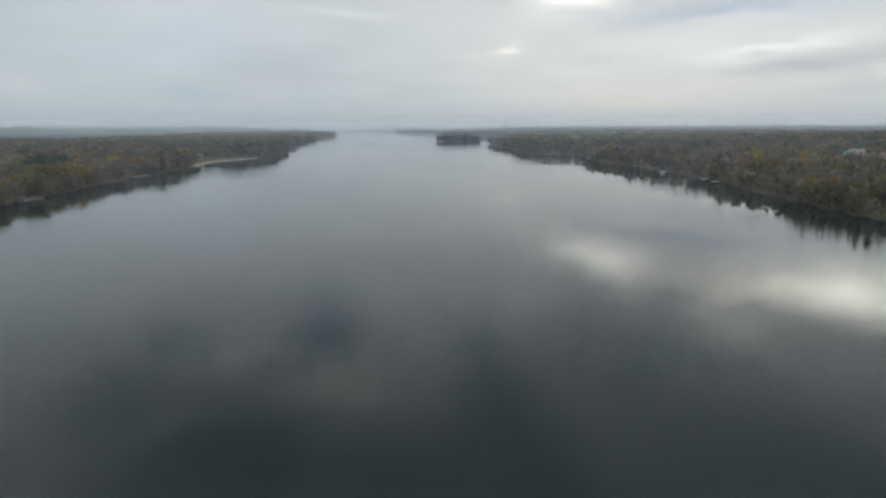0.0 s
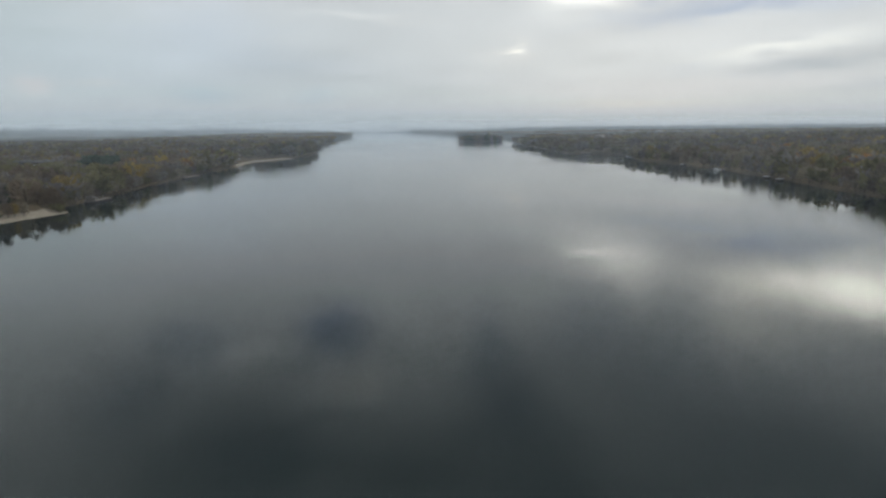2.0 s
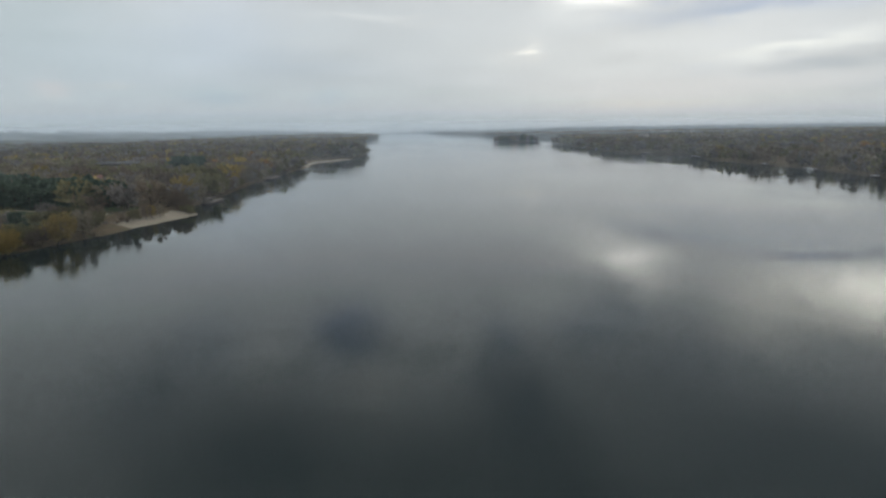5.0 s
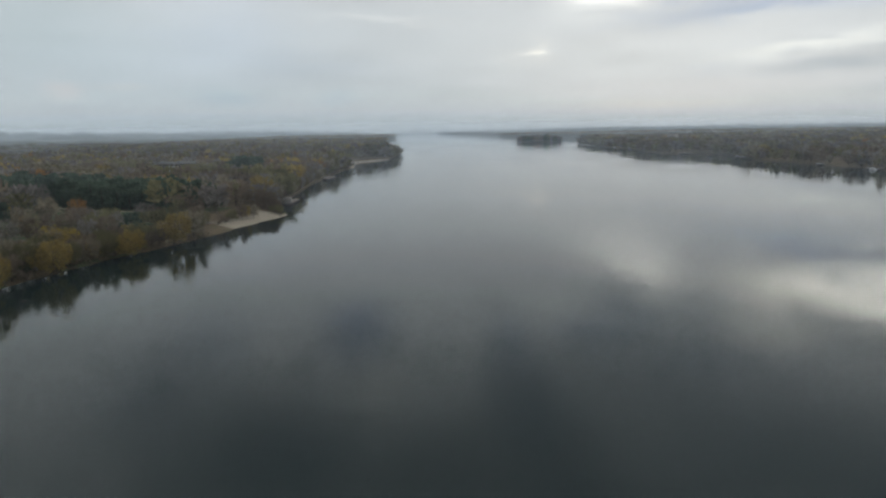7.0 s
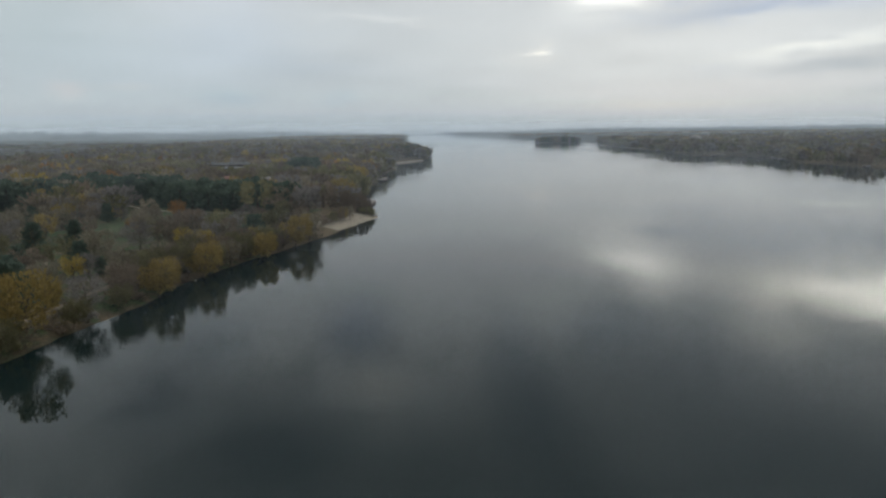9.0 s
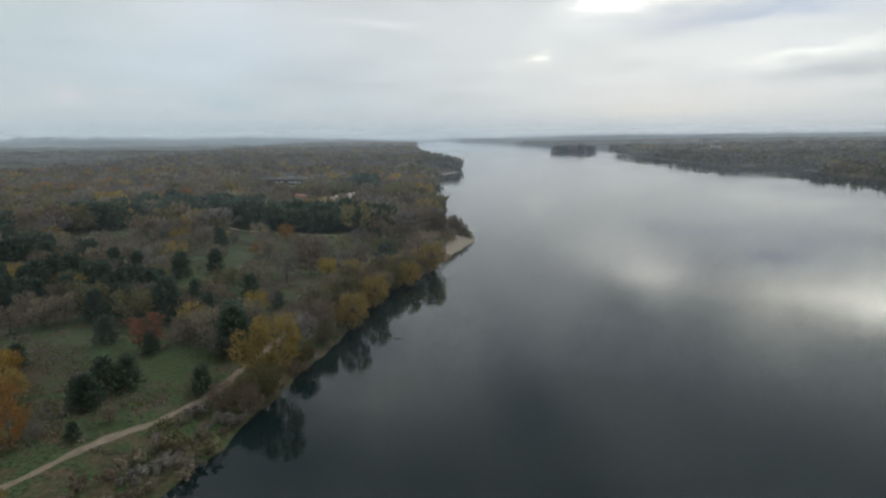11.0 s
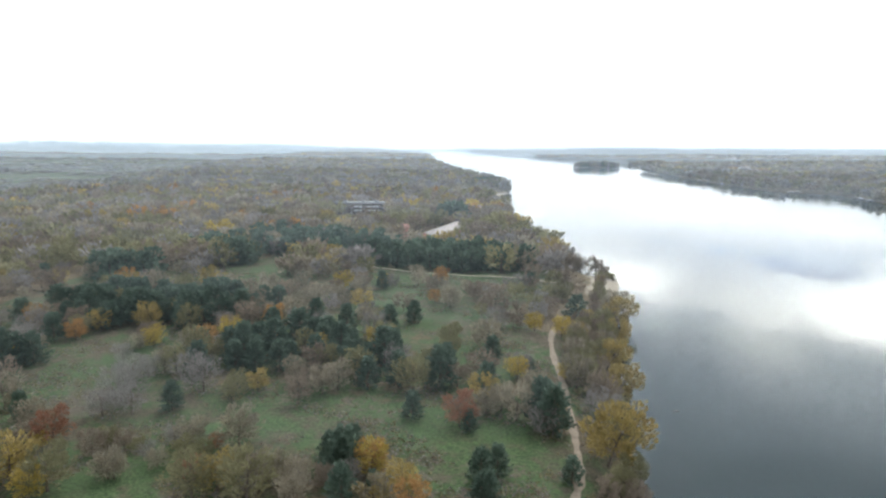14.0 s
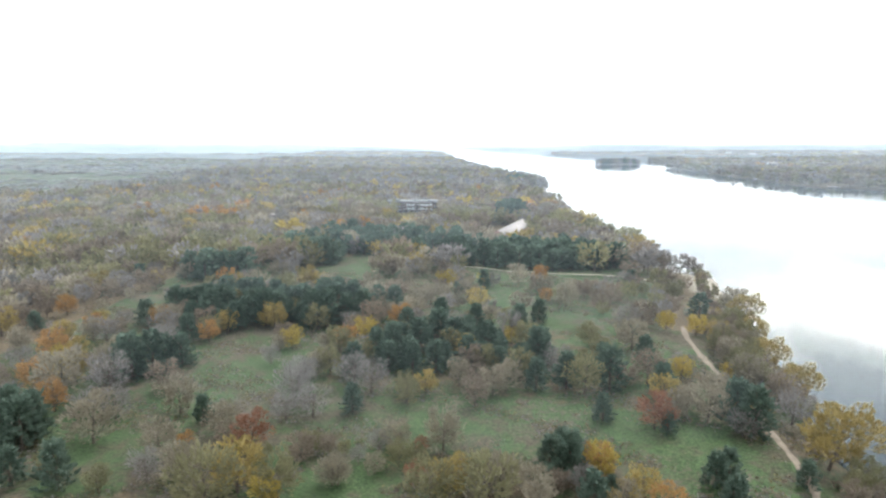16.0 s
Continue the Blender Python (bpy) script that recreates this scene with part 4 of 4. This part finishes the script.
def gable_walls(w, d, eave, ridge):
    """House walls with pointed ends; the ridge runs along x."""
    a, b = w / 2, d / 2
    v = [(-a, -b, -0.4), (a, -b, -0.4), (a, b, -0.4), (-a, b, -0.4), (-a, -b, eave), (a, -b, eave), (a, b, eave), (-a, b, eave), (-a, 0, ridge), (a, 0, ridge)]
    f = [(0, 1, 5, 4), (2, 3, 7, 6), (3, 0, 4, 7), (4, 8, 7, 7), (1, 2, 6, 5), (5, 6, 9, 9)]
    tri = [(4, 8, 7), (5, 6, 9)]
    return np.array(v, float), [q for q in f if len(set(q)) == 4], tri


def mixed_mesh(name, verts, faces, material):
    me = bpy.data.meshes.new(name)
    me.from_pydata([tuple(v) for v in verts], [], [tuple(f) for f in faces])
    me.materials.append(material)
    me.update()
    return me


def window(parent, x, y, z, w, h, front=True):
    """A window set in a wall that faces -y: frame of four bars, with a pane behind."""
    t, out = 0.1, 0.06
    bars = joined([box(x - w / 2, x + w / 2, y - out, y + 0.05, z, z + t), box(x - w / 2, x + w / 2, y - out, y + 0.05, z + h - t, z + h), box(x - w / 2, x - w / 2 + t, y - out, y + 0.05, z + t, z + h - t), box(x + w / 2 - t, x + w / 2, y - out, y + 0.05, z + t, z + h - t), box(x - t / 2, x + t / 2, y - out, y + 0.05, z + t, z + h - t)])
    frame_ob = part("window", bars, WHITE_WALL, parent)
    part("pane", box(x - w / 2 + t, x + w / 2 - t, y - 0.03, y + 0.02, z + t, z + h - t), GLASS, frame_ob)


def house(name, x, y, turn, w, d, eave, ridge, wall, roof, label, category="house", windows=3, z=None, group=""):
    z = float(height(x, y)) if z is None else z
    base = thing(name, x, y, z, turn, label, category, group)
    v, quads, tris = gable_walls(w, d, eave, ridge)
    walls = new("wall", mixed_mesh("wall", v, quads + tris, wall))
    walls.parent = base
    over = 0.45
    rise = (ridge - eave) / (d / 2)
    part("roof", roof_slab(-w / 2 - over, w / 2 + over, -d / 2 - over, 0, eave - over * rise + 0.03, ridge + 0.03), roof, base)
    part("roof", roof_slab(-w / 2 - over, w / 2 + over, d / 2 + over, 0, eave - over * rise + 0.03, ridge + 0.03), roof, base)
    for i in range(windows):
        u = -w / 2 + (i + 0.5) * w / windows
        if i == windows // 2 and windows > 2:
            part("door", box(u - 0.5, u + 0.5, -d / 2 - 0.06, -d / 2 + 0.05, -0.1, 2.05), TIMBER, base)
        else:
            window(base, u, -d / 2, 0.9, 1.1, 1.3)
    return base


def sanatorium():
    """The long three-storey block among the trees: brick walls, white balcony fronts, thick roof slab."""
    w, d, storey = 39.0, 12.0, 3.05
    base = thing("apartment_building", -362.4, 496.0, float(height(-362.4, 496.0)), 5.0, "long three-storey brick block with white balconies and flat pale roof", "building")
    part("wall", box(-w / 2, w / 2, -d / 2, d / 2, -0.5, 3 * storey - 0.2), DARK_WALL, base)
    part("roof", box(-w / 2 - 0.7, w / 2 + 0.7, -d / 2 - 0.9, d / 2 + 0.7, 3 * storey - 0.2, 3 * storey + 0.35), CONCRETE, base, "pale flat concrete roof slab")
    part("parapet", box(-w / 2 - 0.6, w / 2 + 0.6, -d / 2 - 0.8, -d / 2 - 0.5, 3 * storey + 0.35, 3 * storey + 0.75), CONCRETE, base)
    for x in (-12.0, 2.0, 13.0):
        part("roof_hatch", box(x - 1.3, x + 1.3, -1.5, 1.5, 3 * storey + 0.35, 3 * storey + 1.5), CONCRETE, base)
    for level in range(3):
        z = level * storey
        for i in range(11):
            x = -w / 2 + 1.9 + i * (w - 3.8) / 10
            window(base, x, -d / 2, z + 0.75, 1.7, 1.5)
            if i in (4, 5, 7, 8, 9) and level:
                b = part("balcony", box(x - 1.5, x + 1.5, -d / 2 - 1.3, -d / 2, z - 0.12, z + 0.06), CONCRETE, base)
                part("balcony_front", box(x - 1.5, x + 1.5, -d / 2 - 1.36, -d / 2 - 1.28, z + 0.06, z + 0.95), WHITE_WALL, b, "white balcony front")
        part("band", box(-w / 2 - 0.05, w / 2 + 0.05, -d / 2 - 0.08, -d / 2 + 0.02, z + 2.55, z + 2.8), CONCRETE, base)
    return base


sanatorium()
house("long_shed", -290.5, 373.0, 71.5, 54.0, 12.0, 4.2, 7.4, PINK_WALL, ROOFING, "long low shed with a pale weathered gable roof", "shed", windows=9)
house("kiosk", -315, 380.0, 12.0, 6.0, 6.0, 5.6, 7.6, PINK_WALL, RED_ROOF, "small pink-walled house with faded red roof", "house", windows=2)
house("white_hut", -449.5, 417.0, 25.0, 5.0, 6.0, 5.2, 7.6, WHITE_WALL, ROOFING, "small white gabled hut deep in the trees", "hut", windows=2)
house("red_house", -271, 497.0, 15.0, 11.0, 8.0, 4.5, 7.6, PINK_WALL, ROOFING, "brick cottage with pale roof by the river wood", "house")
house("shore_shed", -288, 705.0, 0.0, 13.0, 8.0, 5.0, 7.6, WHITE_WALL, GREEN_ROOF, "white shed with a green sheet roof near the beach", "shed")
house("beach_hut", -274, 690.0, 8.0, 7.0, 6.0, 3.6, 5.6, WHITE_WALL, ROOFING, "white beach hut behind the sand", "hut", windows=2)
house("white_house", 391, 584.0, -12.0, 12.0, 8.0, 6.5, 9.0, WHITE_WALL, ROOFING, "white house with pale roof on the wooded slope", "house", windows=4, z=6.0)
house("annex", 381, 581.0, -12.0, 5.0, 6.0, 6.0, 7.8, WHITE_WALL, GREEN_ROOF, "small annex with green sheet roof beside the white house", "house", z=6.0)
house("gable_house", 379, 529.0, 80.0, 10.0, 9.0, 6.0, 10.0, WHITE_WALL, RED_ROOF, "white gabled house on the wooded far slope", "house", windows=2, z=5.0)
for x, y, turn in ((573, 2231, 10), (544, 1974, -5), (624, 1990, 20), (1246, 2592, 0), (258, 1228, 5)):
    house("far_house", x, y, turn, 18.0, 12.0, 11.0, 14.5, WHITE_WALL, ROOFING, "white house standing above the far hazy woods", "house", windows=5, group="far houses")
house("isle_hut", 92, 1560.0, 0.0, 5.0, 4.0, 2.8, 4.2, WHITE_WALL, ROOFING, "tiny white hut at the tip of the isle", "hut", windows=1)


def tower_block(x, y, w, h):
    base = thing("apartment_block", x, y, float(height(x, y)), 30.0, "pale high-rise block on the hazy horizon", "building", "far town")
    part("wall", box(-w / 2, w / 2, -8, 8, -1, h), CONCRETE, base)
    part("roof", box(-w / 2 - 0.5, w / 2 + 0.5, -8.5, 8.5, h, h + 1.5), CONCRETE, base)
    for level in range(1, int(h / 6)):
        part("window", box(-w / 2 + 2, w / 2 - 2, -8.2, -7.9, level * 6.0, level * 6.0 + 2.4), GLASS, base)


for x, y, w, h in ((-3480, 4300, 60, 27), (-3400, 4320, 40, 22), (-3300, 4330, 70, 25), (-3180, 4350, 46, 20), (-2950, 4370, 80, 20)):
    tower_block(x, y, w, h)


def pontoon(x, y, turn, length, width, deck, label, cabin=False):
    """A moored landing stage: hull box with raked ends, plank deck, posts and rail."""
    base = thing("landing_stage", x, y, 0.0, turn, label, "landing stage", "landing stages")
    a, b = length / 2, width / 2
    hull = np.array([(-a + 0.6, -b, -0.3), (a - 0.6, -b, -0.3), (a - 0.6, b, -0.3), (-a + 0.6, b, -0.3), (-a, -b, 0.9), (a, -b, 0.9), (a, b, 0.9), (-a, b, 0.9)], float)
    part("hull", (hull, np.array(BOX)), DARK_WALL, base)
    n = max(4, int(length / 1.2))
    for i in range(n):
        u = -a + length * i / n
        part("plank", box(u + 0.02, u + length / n - 0.02, -b - 0.1, b + 0.1, 0.9, 0.98), deck, base)
    for i in range(4):
        u = -a + 0.4 + (length - 0.8) * i / 3
        part("post", box(u - 0.05, u + 0.05, b - 0.1, b, 0.98, 1.95), STEEL, base)
    part("rail", box(-a + 0.35, a - 0.35, b - 0.08, b - 0.02, 1.95, 2.02), STEEL, base)
    if cabin:
        hut = part("cabin", box(-a + 0.8, -a + 4.2, -b + 0.6, b - 0.6, 0.98, 3.2), TIMBER, base, "grey timber cabin")
        part("cabin_roof", box(-a + 0.5, -a + 4.5, -b + 0.3, b - 0.3, 3.2, 3.4), TIMBER, hut)
        part("pane", box(-a + 1.8, -a + 3.0, -b + 0.54, -b + 0.62, 1.9, 2.7), GLASS, hut)
    part("gangway", box(-0.6, 0.6, b, b + 4.5, 0.75, 0.9), TIMBER, base)
    return base


pontoon(-219.0, 321, 93, 20, 4.6, TIMBER, "long dark steel landing stage with grey plank deck", cabin=True)
pontoon(-234.5, 474, 92, 26, 4.6, TIMBER, "long dark landing stage with grey deck under trees")
for y, length in ((412, 6), (431, 6), (571, 7), (700, 9), (721, 10), (962, 11), (1049, 11)):
    pontoon(float(bank(RIGHT_BANK, y)) - 3.0, y, -90, length, 3.2, WHITE_WALL, "small white-decked landing stage at the far bank")
pontoon(146, 812, 5, 22, 4.0, WHITE_WALL, "small white-decked landing stage at the far bank")
pontoon(181.5, 503, -85, 16, 3.4, STEEL, "grey landing stage with a moored boat")


def motor_boat(x, y, turn):
    base = thing("motor_boat", x, y, 0.0, turn, "small white cabin boat moored at the landing stage", "boat")
    pts = [(-3.2, 1.1), (-1.0, 1.3), (1.6, 1.1), (3.4, 0.0)]
    ring = [(a, b) for a, b in pts] + [(a, -b) for a, b in reversed(pts[:-1])]
    n = len(ring)
    v = [(a * 0.9, b * 0.6, -0.3) for a, b in ring] + [(a, b, 0.8 + 0.12 * (a > 1)) for a, b in ring]
    f = [(i, (i + 1) % n, (i + 1) % n + n, i + n) for i in range(n)] + [tuple(range(n, 2 * n))]
    hull = new("hull", mixed_mesh("hull", v, f, WHITE_WALL))
    hull.parent = base
    part("cabin", (np.array([(-1.6, -0.9, 0.8), (1.2, -0.9, 0.8), (1.2, 0.9, 0.8), (-1.6, 0.9, 0.8), (-1.4, -0.75, 2.1), (0.6, -0.75, 2.1), (0.6, 0.75, 2.1), (-1.4, 0.75, 2.1)]), np.array(BOX)), WHITE_WALL, base)
    part("windscreen", box(0.72, 0.84, -0.7, 0.7, 1.25, 1.85), GLASS, base)


motor_boat(178.0, 498, 100)


def buoy():
    base = thing("buoy", -18, 1096, 0.0, 0, "dark conical channel buoy floating in the river", "buoy")
    part("float", stick([(0, 0, -0.6), (0, 0, 0.5), (0, 0, 0.7)], [0.9, 0.9, 0.2], 10), DARK_WALL, base)
    part("cone", stick([(0, 0, 0.6), (0, 0, 2.6)], [0.6, 0.1], 10), RED_ROOF, base)


buoy()
log = thing("driftwood", -225.5, 140.5, 0.0, 12, "dark waterlogged branch lying in the shallows", "driftwood")
part("stem", stick([(-0.9, 0, -0.05), (0, 0.1, 0.08), (1.0, -0.1, 0.0)], [0.09, 0.08, 0.03], 6), BARK, log)
part("twig", stick([(0.2, 0.08, 0.06), (0.5, 0.3, 0.28)], [0.05, 0.02], 5), BARK, log)
